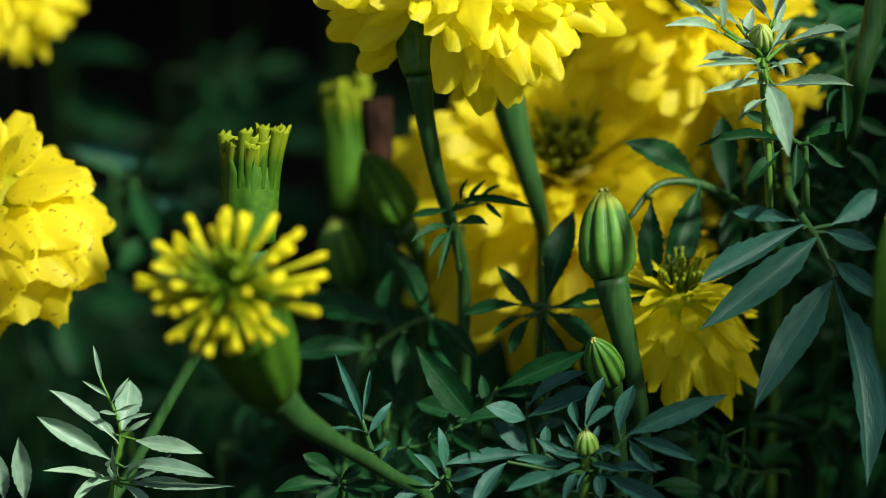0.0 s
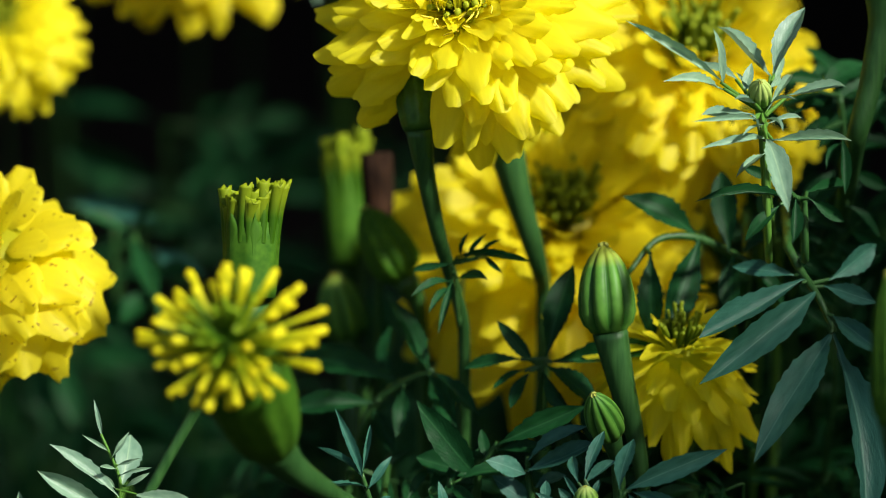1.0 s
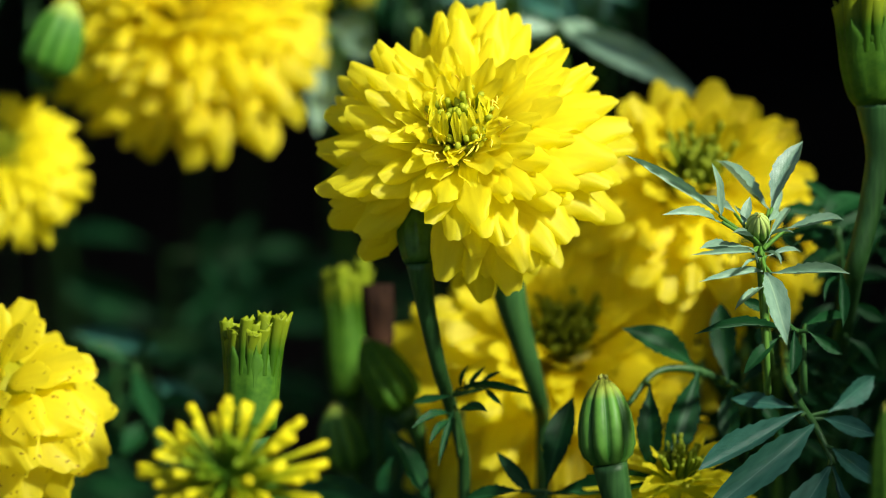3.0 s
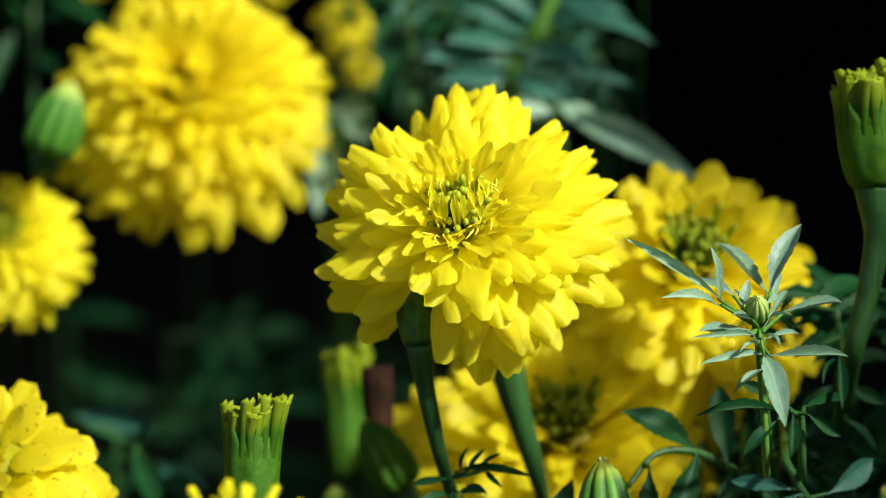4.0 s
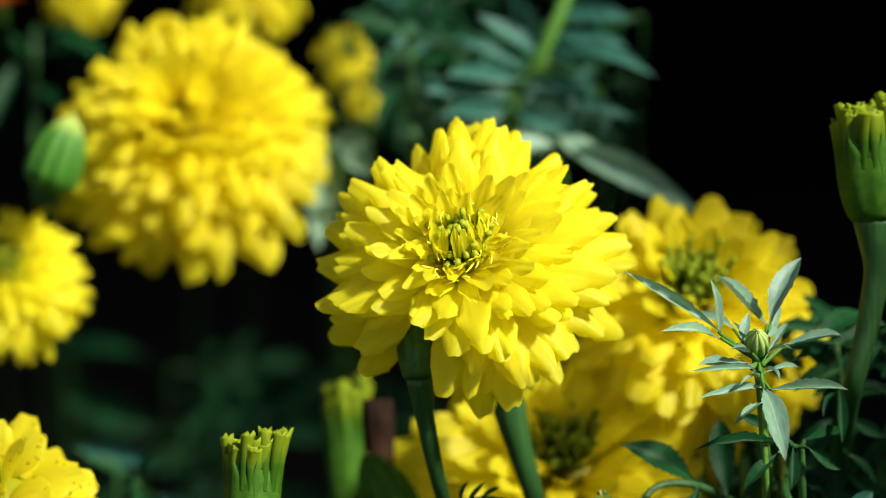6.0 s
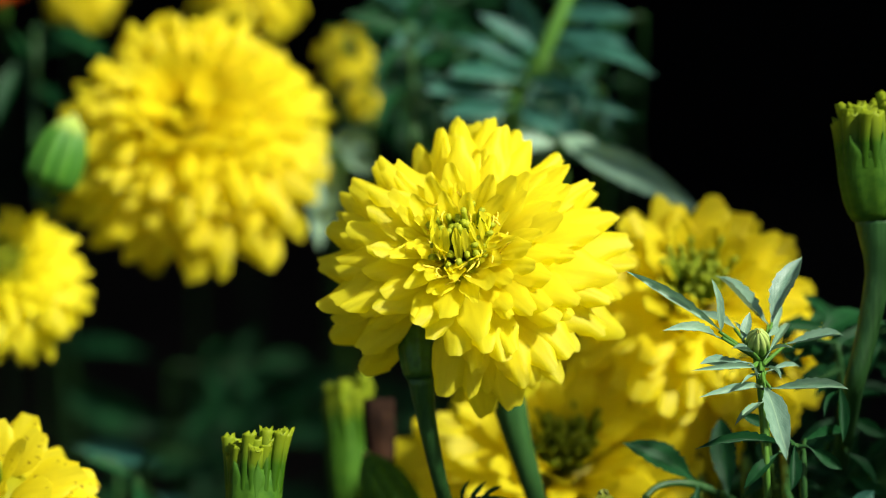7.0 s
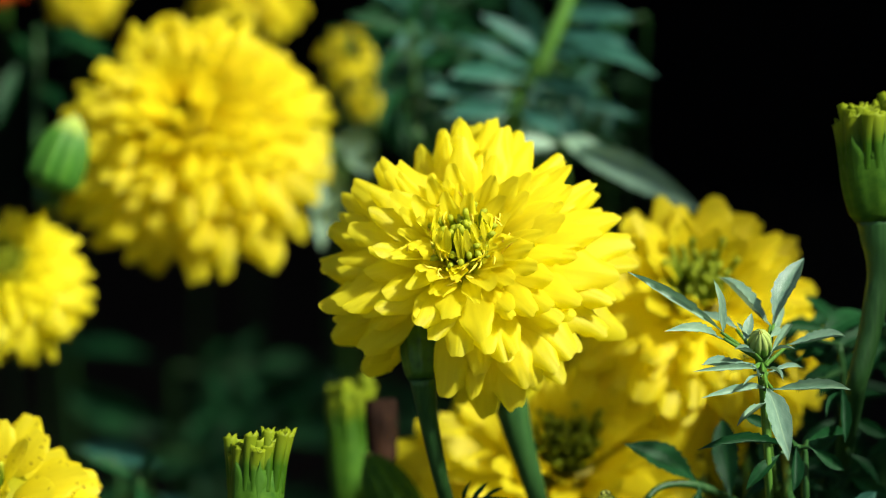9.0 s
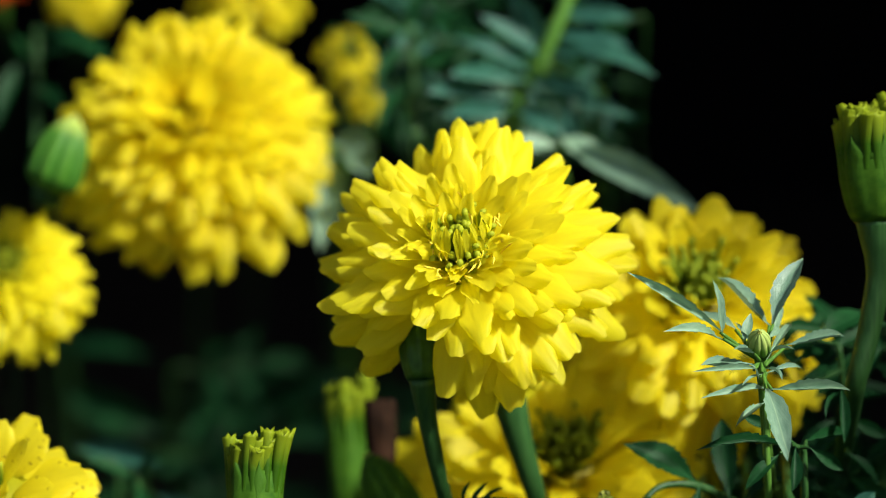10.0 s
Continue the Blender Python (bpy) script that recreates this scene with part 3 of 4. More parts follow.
marigold((-0.075, 0.1995, 0.5003), (-0.1221, -0.8079, 0.5766), 0.0405, GOLDEN, 245,
         "large golden-yellow marigold at the back of the bed",
         sightline_stem((-0.0759, 0.2457, 0.4743)), [0.00403, 0.00118, 0.00084, 0.00084], low=108.0, first=8.0, florets=0, wide=1.08)
marigold((-0.0636, 0.298, 0.5406), (0, -0.7431, 0.6692), 0.02426, GOLDEN, 110,
         "golden-yellow marigold standing above the others at the back",
         sightline_stem((-0.0635, 0.3254, 0.5234)), [0.00336, 0.00101, 0.00084, 0.00084])
marigold((-0.1235, 0.1626, 0.4641), (0, -0.7608, 0.649), 0.02521, YELLOW, 130,
         "yellow marigold among dark leaves",
         sightline_stem((-0.1274, 0.1897, 0.4449)), [0.00336, 0.00101, 0.00084, 0.00084])
marigold((-0.1087, 0.0166, 0.4338), (-0.3011, -0.6036, 0.7383), 0.0322, SPECKLED, 50,
         "lemon-yellow marigold with brown specks on its petals",
         [(-0.1107, 0.0248, 0.4038), (-0.1121, 0.0164, 0.3719)], [0.00349, 0.00228, 0.00215], droop=0.5, wide=1.75, low=128.0, outer="ruffled")
marigold((0.0308, 0.0875, 0.4236), (0.02, -0.6835, 0.7297), 0.04408, GOLDEN, 150,
         "golden-yellow marigold in part shade with a green eye",
         [(0.031, 0.1012, 0.3992), (0.0325, 0.0916, 0.3628)], [0.00393, 0.00242, 0.00242], florets=48, eye_width=0.1, wide=1.3, size=1.12, first=13.0, eye=DARK_FLORETS)
marigold((0.0654, 0.0938, 0.4673), (0, -0.6954, 0.7186), 0.0403, GOLDEN, 170,
         "golden-yellow marigold behind a leafy sprig",
         [(0.065, 0.0915, 0.4447), (0.0654, 0.0863, 0.4155)], [0.00363, 0.00242, 0.00242], droop=0.2, wide=1.25, first=16.0, eye=DARK_FLORETS)
marigold((0.0557, 0.0072, 0.4121), (0.10, -0.30, 0.95), 0.0247, YELLOW, 80,
         "yellow marigold low in the bed with drooping petals",
         [(0.059, 0.0182, 0.3943), (0.0597, 0.0126, 0.3731)], [0.0031, 0.00212, 0.00197], droop=0.8, size=1.1, low=108.0, wide=0.95, eye=DARK_FLORETS)
marigold((-0.1600, 0.427, 0.5262), (0, -0.7431, 0.6692), 0.01249, ORANGE, 60,
         "small orange marigold far back in the bed", sightline_stem((-0.1593, 0.4341, 0.5061)), [0.00161, 0.00101, 0.00101])
marigold((-0.0312, 0.3028, 0.5103), (0, -0.8032, 0.5957), 0.01197, GOLDEN, 34,
         "small yellow marigold far back in the bed", sightline_stem((-0.0334, 0.3309, 0.4967)), [0.00161, 0.00101, 0.00101])
marigold((-0.0261, 0.3002, 0.4954), (0.1111, -0.7982, 0.592), 0.00689, GOLDEN, 50,
         "half-open yellow marigold far back in the bed", sightline_stem((-0.0268, 0.3291, 0.4866)), [0.00161, 0.00101, 0.00101])
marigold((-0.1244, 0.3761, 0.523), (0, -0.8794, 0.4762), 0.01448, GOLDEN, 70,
         "dull yellow marigold far back in shade", sightline_stem((-0.1285, 0.3932, 0.5046)), [0.00161, 0.00101, 0.00101])


def quilled_bloom():
    """A flower whose petals have not unrolled: a ball of yellow tubes on a swollen cup."""
    root = root_of((-0.0031, -0.044, 0.3784))
    ob = thing("quilled_marigold", root, "yellow marigold of rolled quill petals on a swollen green cup", "flower", "marigold flowers")
    foot, top = Vector((-0.0357, -0.0945, 0.4221)), Vector((-0.0411, -0.1169, 0.4467))
    stem_part(ob, [(-0.036, -0.0944, 0.4223), (-0.0316, -0.0844, 0.4133), (-0.0237, -0.0705, 0.4031), (-0.0118, -0.0534, 0.3896), (-0.0031, -0.044, 0.3784), root],
              [0.0051, 0.0034, 0.0021, 0.0016, 0.0016, 0.0018])
    cup = calyx_part(ob, foot, top, 0.00494, 0.00927, FRESH, 11)
    axis = (top - foot).normalized()
    axis = (axis * 0.5 + Vector((-0.128, -0.6858, 0.7165))).normalized()
    side = axis.orthogonal().normalized()
    other = axis.cross(side)
    at = Vector((-0.0430, -0.1218, 0.4524))
    r = random.Random(5)
    for i in range(74):
        s = (i + 0.5) / 74
        az = i * 2.39996 + r.uniform(-0.1, 0.1)
        radial = side * math.cos(az) + other * math.sin(az)
        polar = radians(26 + 78 * s ** 0.8 + r.uniform(-8, 8))
        d = axis * math.cos(polar) + radial * math.sin(polar)
        shy = 0.72 if d.z < -0.15 else 1.0
        n = shy * 0.0178 * (0.36 + 0.60 * s ** 0.6) * r.uniform(0.8, 1.1)
        base = at + radial * 0.00429 * s ** 0.5 - axis * 0.00339 * s
        m = Matrix.Translation(base) @ frame_axes(d, side).to_4x4() @ Matrix.Diagonal((0.0077, n, 0.0077, 1))
        part("quill", GREEN_QUILLS[i % 3] if s < 0.2 else QUILLS[i % 5], QUILL, cup, m)


quilled_bloom()
spent_head((-0.0448, -0.0141, 0.4326), (-0.044, -0.0097, 0.4494), 0.00618, 0.00658, "faded green marigold head with ragged floret stubs",
           [(-0.0448, -0.0142, 0.4323), (-0.0506, -0.0088, 0.4134), (-0.0593, -0.0019, 0.4004), (-0.0751, -0.0042, 0.3723), (-0.0811, -0.0071, 0.3613)], [0.0051, 0.0018, 0.0014, 0.0013, 0.0013, 0.0013], 0.52)
spent_head((0.1030, 0.0173, 0.5036), (0.1022, 0.0203, 0.5208), 0.0058, 0.0088, "tall faded marigold head, green with fluted cup",
           [(0.1030, 0.0173, 0.5040), (0.1034, 0.0159, 0.4959), (0.1031, 0.0150, 0.4906), (0.1006, 0.0127, 0.4774), (0.0975, 0.0120, 0.4641), (0.0990, 0.05, 0.4356), (0.1037, 0.1215, 0.4034)],
           [0.0058, 0.0041, 0.0033, 0.0028, 0.0025, 0.00215, 0.00215, 0.00215], 0.70)
spent_head((-0.0264, 0.1248, 0.4042), (-0.0268, 0.1314, 0.4287), 0.0034, 0.00569, "faded marigold head beside a brown one",
           [(-0.0264, 0.1248, 0.4038), (-0.0273, 0.1477, 0.3787)], [0.00325, 0.00192, 0.00192], 0.45)
bud((-0.0103, 0.0688, 0.4162), (-0.0201, 0.0732, 0.433), 0.00693, "green ribbed marigold bud leaning over",
    [(-0.0103, 0.0688, 0.4162), (-0.0064, 0.0754, 0.4062), (-0.005, 0.0873, 0.38)], [0.00356, 0.00205, 0.00192, 0.00192], mat=FRESH)
bud((-0.0255, 0.1041, 0.3906), (-0.0292, 0.1035, 0.4079), 0.00665, "dark green marigold bud starting to open",
    [(-0.0255, 0.1041, 0.3906), (-0.024, 0.1018, 0.3818), (-0.0233, 0.0963, 0.3614)], [0.00363, 0.00227, 0.00212, 0.00212], mat=BUD)
bud((0.0386, -0.0093, 0.4234), (0.0373, -0.0043, 0.4425), 0.00683, "green ribbed marigold bud on a thick tapering stem",
    [(0.0389, -0.0094, 0.4232), (0.0416, -0.0105, 0.4112), (0.0451, -0.011, 0.3976), (0.047, -0.0108, 0.3864), (0.0485, -0.0061, 0.3652)],
    [0.0042, 0.0032, 0.0022, 0.0017, 0.0015, 0.0016], mat=BUD)
bud((0.0385, -0.0236, 0.4025), (0.0341, -0.0304, 0.414), 0.0044, "small dark green ribbed marigold bud",
    [(0.0385, -0.0236, 0.4025), (0.0403, -0.0206, 0.395), (0.0415, -0.0204, 0.3771)], [0.00269, 0.00161, 0.00161, 0.00161], mat=BUD)
bud((-0.1099, 0.147, 0.4908), (-0.1024, 0.1505, 0.5103), 0.00812, "pale green marigold bud beside a golden bloom",
    sightline_stem((-0.1101, 0.147, 0.4903)), [0.00437, 0.00118, 0.00084, 0.00084, 0.00084], mat=PALE_BUD)
bud((0.0718, -0.0155, 0.4791), (0.0714, -0.0216, 0.4846), 0.00297, "tiny round green marigold bud in a leafy sprig",
    [(0.0718, -0.0155, 0.4788), (0.073, -0.0139, 0.4708), (0.0749, -0.0064, 0.4557), (0.0796, 0.0258, 0.4368), (0.0873, 0.0821, 0.4106)], [0.00129, 0.0011, 0.00115, 0.0012, 0.0012], mat=SMALL_BUD)
bud((0.0321, -0.0483, 0.3932), (0.0317, -0.0491, 0.3982), 0.0029, "tiny round green marigold bud among young leaves",
    [(0.0321, -0.0483, 0.3932), (0.0318, -0.0471, 0.3862), (0.0314, -0.0456, 0.3722)], [0.00126, 0.00113, 0.00126, 0.00139], mat=SMALL_BUD)


# A bud stands in for a blurred green shape at the right edge.
bud((0.0905, -0.1124, 0.4324), (0.0901, -0.1048, 0.4611), 0.00388, "blurred yellow-green shape close by, built as a long marigold bud",
    [(0.0905, -0.1124, 0.4324), (0.0935, -0.1061, 0.4172), (0.0999, -0.0928, 0.3891)], [0.00228, 0.00171, 0.0016, 0.0016], mat=FRESH)


def withered_head():
    root = root_of((-0.0177, 0.0955, 0.4054))
    ob = thing("withered_marigold", root, "withered brown marigold head, dry and shrunken", "flower head", "faded marigold heads")
    stem_part(ob, [(-0.0172, 0.0964, 0.4274), (-0.0173, 0.0955, 0.4054), root], [0.0012, 0.001, 0.001])
    a, b = Vector((-0.0169, 0.0962, 0.4267)), Vector((-0.0176, 0.1002, 0.4417))
    a = a - (b - a) * 0.35
    n = (b - a).length
    me = lathe("dry_cup", [(0.00295, 0), (0.00398, n * 0.3), (0.00442, n * 0.7), (0.00428, n), (0.00206, n * 0.96)], 30, 9, 0.25, 0.0)
    part("dry_cup", me, BROWN, ob, Matrix.Translation(a) @ frame_axes(b - a, (0, -1, 0)).to_4x4())


withered_head()

# ---- leaves ----
LEAF_LABEL = "blue-green toothed marigold leaf on a thin stalk"
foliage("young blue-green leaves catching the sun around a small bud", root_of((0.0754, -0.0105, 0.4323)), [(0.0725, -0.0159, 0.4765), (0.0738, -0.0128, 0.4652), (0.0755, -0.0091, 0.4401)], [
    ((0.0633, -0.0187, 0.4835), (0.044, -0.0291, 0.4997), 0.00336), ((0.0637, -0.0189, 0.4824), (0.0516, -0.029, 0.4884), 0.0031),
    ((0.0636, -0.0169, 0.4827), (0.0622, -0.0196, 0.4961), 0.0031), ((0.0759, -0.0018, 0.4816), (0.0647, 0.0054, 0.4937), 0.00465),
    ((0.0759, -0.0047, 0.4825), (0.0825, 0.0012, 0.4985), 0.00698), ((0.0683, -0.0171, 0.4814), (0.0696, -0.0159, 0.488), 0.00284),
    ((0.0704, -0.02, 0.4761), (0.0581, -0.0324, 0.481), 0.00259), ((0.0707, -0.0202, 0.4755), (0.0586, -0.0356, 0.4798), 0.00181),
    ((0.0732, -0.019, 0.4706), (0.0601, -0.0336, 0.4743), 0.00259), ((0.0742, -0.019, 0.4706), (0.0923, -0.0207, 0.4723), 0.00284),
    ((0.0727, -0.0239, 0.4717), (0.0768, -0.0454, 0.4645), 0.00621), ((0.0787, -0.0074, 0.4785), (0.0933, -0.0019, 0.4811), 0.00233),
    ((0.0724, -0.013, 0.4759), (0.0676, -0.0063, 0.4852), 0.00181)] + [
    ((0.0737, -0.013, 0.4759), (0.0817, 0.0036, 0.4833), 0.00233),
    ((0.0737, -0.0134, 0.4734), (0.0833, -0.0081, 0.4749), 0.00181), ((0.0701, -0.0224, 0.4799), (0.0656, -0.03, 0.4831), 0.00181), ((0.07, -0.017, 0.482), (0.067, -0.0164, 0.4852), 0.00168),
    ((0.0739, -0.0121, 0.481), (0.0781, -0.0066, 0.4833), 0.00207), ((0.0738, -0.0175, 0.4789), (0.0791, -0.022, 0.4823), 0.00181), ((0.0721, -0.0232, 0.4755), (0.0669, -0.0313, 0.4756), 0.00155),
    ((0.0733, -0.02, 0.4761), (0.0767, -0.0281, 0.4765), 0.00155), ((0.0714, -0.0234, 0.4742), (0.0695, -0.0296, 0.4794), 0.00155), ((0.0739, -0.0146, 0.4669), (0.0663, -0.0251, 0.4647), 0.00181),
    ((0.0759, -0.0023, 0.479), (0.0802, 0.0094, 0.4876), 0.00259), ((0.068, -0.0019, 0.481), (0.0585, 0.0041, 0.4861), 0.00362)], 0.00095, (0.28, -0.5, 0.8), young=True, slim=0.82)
foliage(LEAF_LABEL, root_of((0.0844, -0.0057, 0.431)), [(0.0812, -0.0095, 0.4553), (0.0836, -0.0068, 0.4531), (0.0844, -0.0043, 0.4389)], [
    ((0.0807, -0.0114, 0.4558), (0.0596, -0.0208, 0.4601), 0.00262), ((0.0778, -0.0117, 0.4542), (0.0692, -0.0179, 0.4481), 0.00314),
    ((0.0811, -0.0115, 0.4555), (0.0807, -0.0181, 0.4467), 0.00314), ((0.0842, -0.0095, 0.4551), (0.093, -0.0105, 0.4496), 0.00314),
    ((0.0772, -0.0059, 0.4583), (0.0696, -0.0054, 0.4614), 0.00262), ((0.0844, -0.0015, 0.4545), (0.0962, 0.0087, 0.4549), 0.00288)], 0.00103)
foliage("dark green feathery leaf beside a tall stem", root_of((0.0998, 0.0331, 0.4206)), [(0.097, 0.0416, 0.4687), (0.0986, 0.0414, 0.4559), (0.0991, 0.037, 0.4426)], [
    ((0.0914, 0.0417, 0.4694), (0.1052, 0.0532, 0.4771), 0.00725), ((0.0956, 0.0414, 0.4673), (0.1106, 0.0526, 0.4736), 0.00558),
    ((0.0935, 0.0106, 0.4655), (0.095, -0.0013, 0.4558), 0.00269), ((0.0942, 0.0103, 0.4641), (0.0886, -0.0002, 0.4621), 0.00175),
    ((0.0972, 0.0292, 0.4558), (0.1082, 0.0397, 0.4577), 0.00335), ((0.0972, 0.0287, 0.4531), (0.108, 0.028, 0.449), 0.00362),
    ((0.0972, 0.0282, 0.4504), (0.089, 0.027, 0.4436), 0.00362), ((0.0975, 0.0273, 0.4449), (0.1069, 0.0261, 0.4381), 0.0039),
    ((0.0838, 0.0213, 0.4687), (0.0931, 0.0318, 0.4707), 0.00279), ((0.0855, 0.0299, 0.4598), (0.0956, 0.0409, 0.4646), 0.00335)], 0.00125)
foliage("broad blue-green compound leaf with long toothed leaflets", root_of((0.0814, 0.0145, 0.4431)), [(0.0907, -0.0133, 0.424), (0.0872, -0.0093, 0.4313), (0.0838, -0.0029, 0.4357), (0.0811, 0.0034, 0.4403)], [
    ((0.084, -0.0064, 0.4343), (0.0593, -0.0256, 0.4281), 0.00576), ((0.0862, -0.009, 0.4323), (0.0623, -0.0332, 0.4191), 0.0076),
    ((0.0903, -0.0132, 0.4245), (0.0706, -0.0421, 0.4049), 0.00838), ((0.0908, -0.0132, 0.4242), (0.099, -0.0507, 0.392), 0.00917),
    ((0.0903, -0.0123, 0.4277), (0.0997, -0.0269, 0.4233), 0.00498), ((0.0885, -0.0067, 0.4333), (0.0994, -0.0142, 0.4323), 0.00445),
    ((0.0898, -0.0034, 0.4338), (0.1036, 0.0036, 0.4409), 0.00603), ((0.0828, -0.0032, 0.4349), (0.0678, -0.0025, 0.4374), 0.00393)], 0.00118, (0.1, -0.72, 0.55), young="back")
foliage(LEAF_LABEL, root_of((0.077, 0.0491, 0.4174)), [(0.0441, 0.0115, 0.4317), (0.0515, 0.0184, 0.4383), (0.062, 0.0234, 0.4373), (0.0741, 0.0316, 0.4294)], [
    ((0.062, 0.0235, 0.4379), (0.0458, 0.0165, 0.4505), 0.00707), ((0.0613, 0.0213, 0.4373), (0.0545, 0.0035, 0.4208), 0.00816),
    ((0.0494, 0.0129, 0.4369), (0.0491, 0.0028, 0.4184), 0.00626), ((0.0691, 0.0225, 0.4342), (0.0668, 0.0276, 0.4532), 0.00653),
    ((0.0702, 0.0225, 0.4339), (0.068, 0.0094, 0.4236), 0.00544), ((0.0732, 0.022, 0.4322), (0.0838, 0.0194, 0.4223), 0.00408),
    ((0.0724, 0.0319, 0.4304), (0.0828, 0.034, 0.4384), 0.00408)], 0.00122)
foliage("dark green compound leaf in shade", root_of((-0.0206, 0.0478, 0.3735)), [(-0.0026, 0.0248, 0.4036), (-0.0096, 0.0289, 0.3998), (-0.0173, 0.0322, 0.3927), (-0.0202, 0.035, 0.3834)], [
    ((-0.0103, 0.0289, 0.3998), (-0.0371, 0.0359, 0.4067), 0.00771), ((-0.003, 0.0248, 0.4038), (-0.0115, 0.0246, 0.4227), 0.00633),
    ((-0.0156, 0.0305, 0.3941), (-0.0384, 0.0228, 0.3961), 0.00606), ((-0.0033, 0.0245, 0.4028), (0.003, 0.0074, 0.3964), 0.00523),
    ((-0.0026, 0.0247, 0.4034), (0.0087, 0.0131, 0.3984), 0.00441), ((-0.0096, 0.0286, 0.3987), (-0.0107, 0.0164, 0.3914), 0.00441),
    ((-0.0131, 0.0334, 0.397), (-0.0147, 0.0473, 0.4106), 0.00606), ((-0.0173, 0.0321, 0.3923), (-0.0116, 0.0199, 0.3852), 0.00496)], 0.00138)
foliage(LEAF_LABEL, root_of((0.0076, 0.0034, 0.3619)), [(0.0129, -0.0131, 0.3971), (0.0101, -0.0114, 0.3922), (0.0081, -0.0105, 0.3877), (0.0075, -0.0044, 0.3717)], [
    ((0.0078, -0.0122, 0.3888), (-0.0052, -0.0209, 0.4069), 0.00716), ((0.0127, -0.0133, 0.3966), (0.031, -0.0204, 0.4086), 0.00557),
    ((0.0127, -0.0135, 0.3956), (0.0231, -0.018, 0.3984), 0.00398), ((0.0081, -0.0105, 0.3874), (-0.0061, -0.009, 0.3931), 0.00663),
    ((0.0103, -0.0114, 0.3922), (0.0088, -0.0074, 0.3992), 0.00265), ((0.0077, -0.0108, 0.3864), (-0.0018, -0.0169, 0.3829), 0.00531)], 0.00119)
foliage(LEAF_LABEL, root_of((0.0223, -0.0061, 0.3652)), [(0.0196, -0.0187, 0.3956), (0.02, -0.0171, 0.3898), (0.0212, -0.0173, 0.3816), (0.022, -0.0145, 0.3723)], [
    ((0.0196, -0.0191, 0.3943), (0.0316, -0.0243, 0.4057), 0.00472), ((0.0199, -0.0197, 0.392), (0.034, -0.0254, 0.4017), 0.0055),
    ((0.0194, -0.0197, 0.3918), (0.0107, -0.0236, 0.3966), 0.00498), ((0.0203, -0.0169, 0.3829), (0.0126, -0.0199, 0.391), 0.00524),
    ((0.0212, -0.0172, 0.3818), (0.0018, -0.0266, 0.3852), 0.00419), ((0.0212, -0.0159, 0.3867), (0.0285, -0.0149, 0.3905), 0.00393)], 0.00105, young="back")
foliage("young green leaves fanned out round a tiny bud", root_of((0.0314, -0.0456, 0.3722)), [(0.0412, -0.0474, 0.3966), (0.0362, -0.0469, 0.3908), (0.0325, -0.0452, 0.3855), (0.0317, -0.044, 0.3784)], [
    ((0.0412, -0.0473, 0.3969), (0.0617, -0.0516, 0.408), 0.00491), ((0.0417, -0.0474, 0.3966), (0.0541, -0.0599, 0.3963), 0.00315),
    ((0.0394, -0.0474, 0.3966), (0.0416, -0.0414, 0.4075), 0.00466), ((0.0317, -0.044, 0.3977), (0.036, -0.0361, 0.4082), 0.00302),
    ((0.0317, -0.0442, 0.3972), (0.0385, -0.0427, 0.4028), 0.00277), ((0.0304, -0.0442, 0.3972), (0.0286, -0.0376, 0.4026), 0.00252),
    ((0.0231, -0.0457, 0.3915), (0.0229, -0.042, 0.3976), 0.00252), ((0.0359, -0.0495, 0.3888), (0.0478, -0.0584, 0.3942), 0.00315),
    ((0.0361, -0.0497, 0.3881), (0.0486, -0.0673, 0.3881), 0.00428), ((0.0348, -0.0514, 0.3892), (0.035, -0.0574, 0.3862), 0.00302),
    ((0.0273, -0.0492, 0.3901), (0.0168, -0.0554, 0.394), 0.00277), ((0.0146, -0.0488, 0.3913), (0.0067, -0.0606, 0.386), 0.00403),
    ((0.0285, -0.0513, 0.3896), (0.0149, -0.0663, 0.3916), 0.00277)] + [
    ((0.0297, -0.0515, 0.389), (0.0268, -0.062, 0.3883), 0.00252),
    ((0.0318, -0.0487, 0.3918), (0.0251, -0.055, 0.3954), 0.00164), ((0.0326, -0.0487, 0.3918), (0.0371, -0.0527, 0.396), 0.00151), ((0.0311, -0.0483, 0.3932), (0.0272, -0.0484, 0.4005), 0.00139),
    ((0.0311, -0.0491, 0.3902), (0.025, -0.059, 0.3918), 0.00151), ((0.0331, -0.049, 0.3905), (0.039, -0.0568, 0.3924), 0.00151), ((0.0301, -0.0488, 0.3914), (0.0249, -0.0517, 0.3962), 0.00113),
    ((0.0323, -0.0494, 0.389), (0.0294, -0.0598, 0.3889), 0.00139), ((0.033, -0.0442, 0.393), (0.0353, -0.0429, 0.3979), 0.00151), ((0.0412, -0.0475, 0.3962), (0.0456, -0.0588, 0.3928), 0.00277), ((0.0292, -0.0489, 0.391), (0.0209, -0.0494, 0.3968), 0.00227), ((0.0351, -0.0432, 0.3929), (0.0398, -0.0502, 0.3939), 0.00227), ((0.0294, -0.0434, 0.3923), (0.0261, -0.0445, 0.396), 0.00214)], 0.00101, young="back")
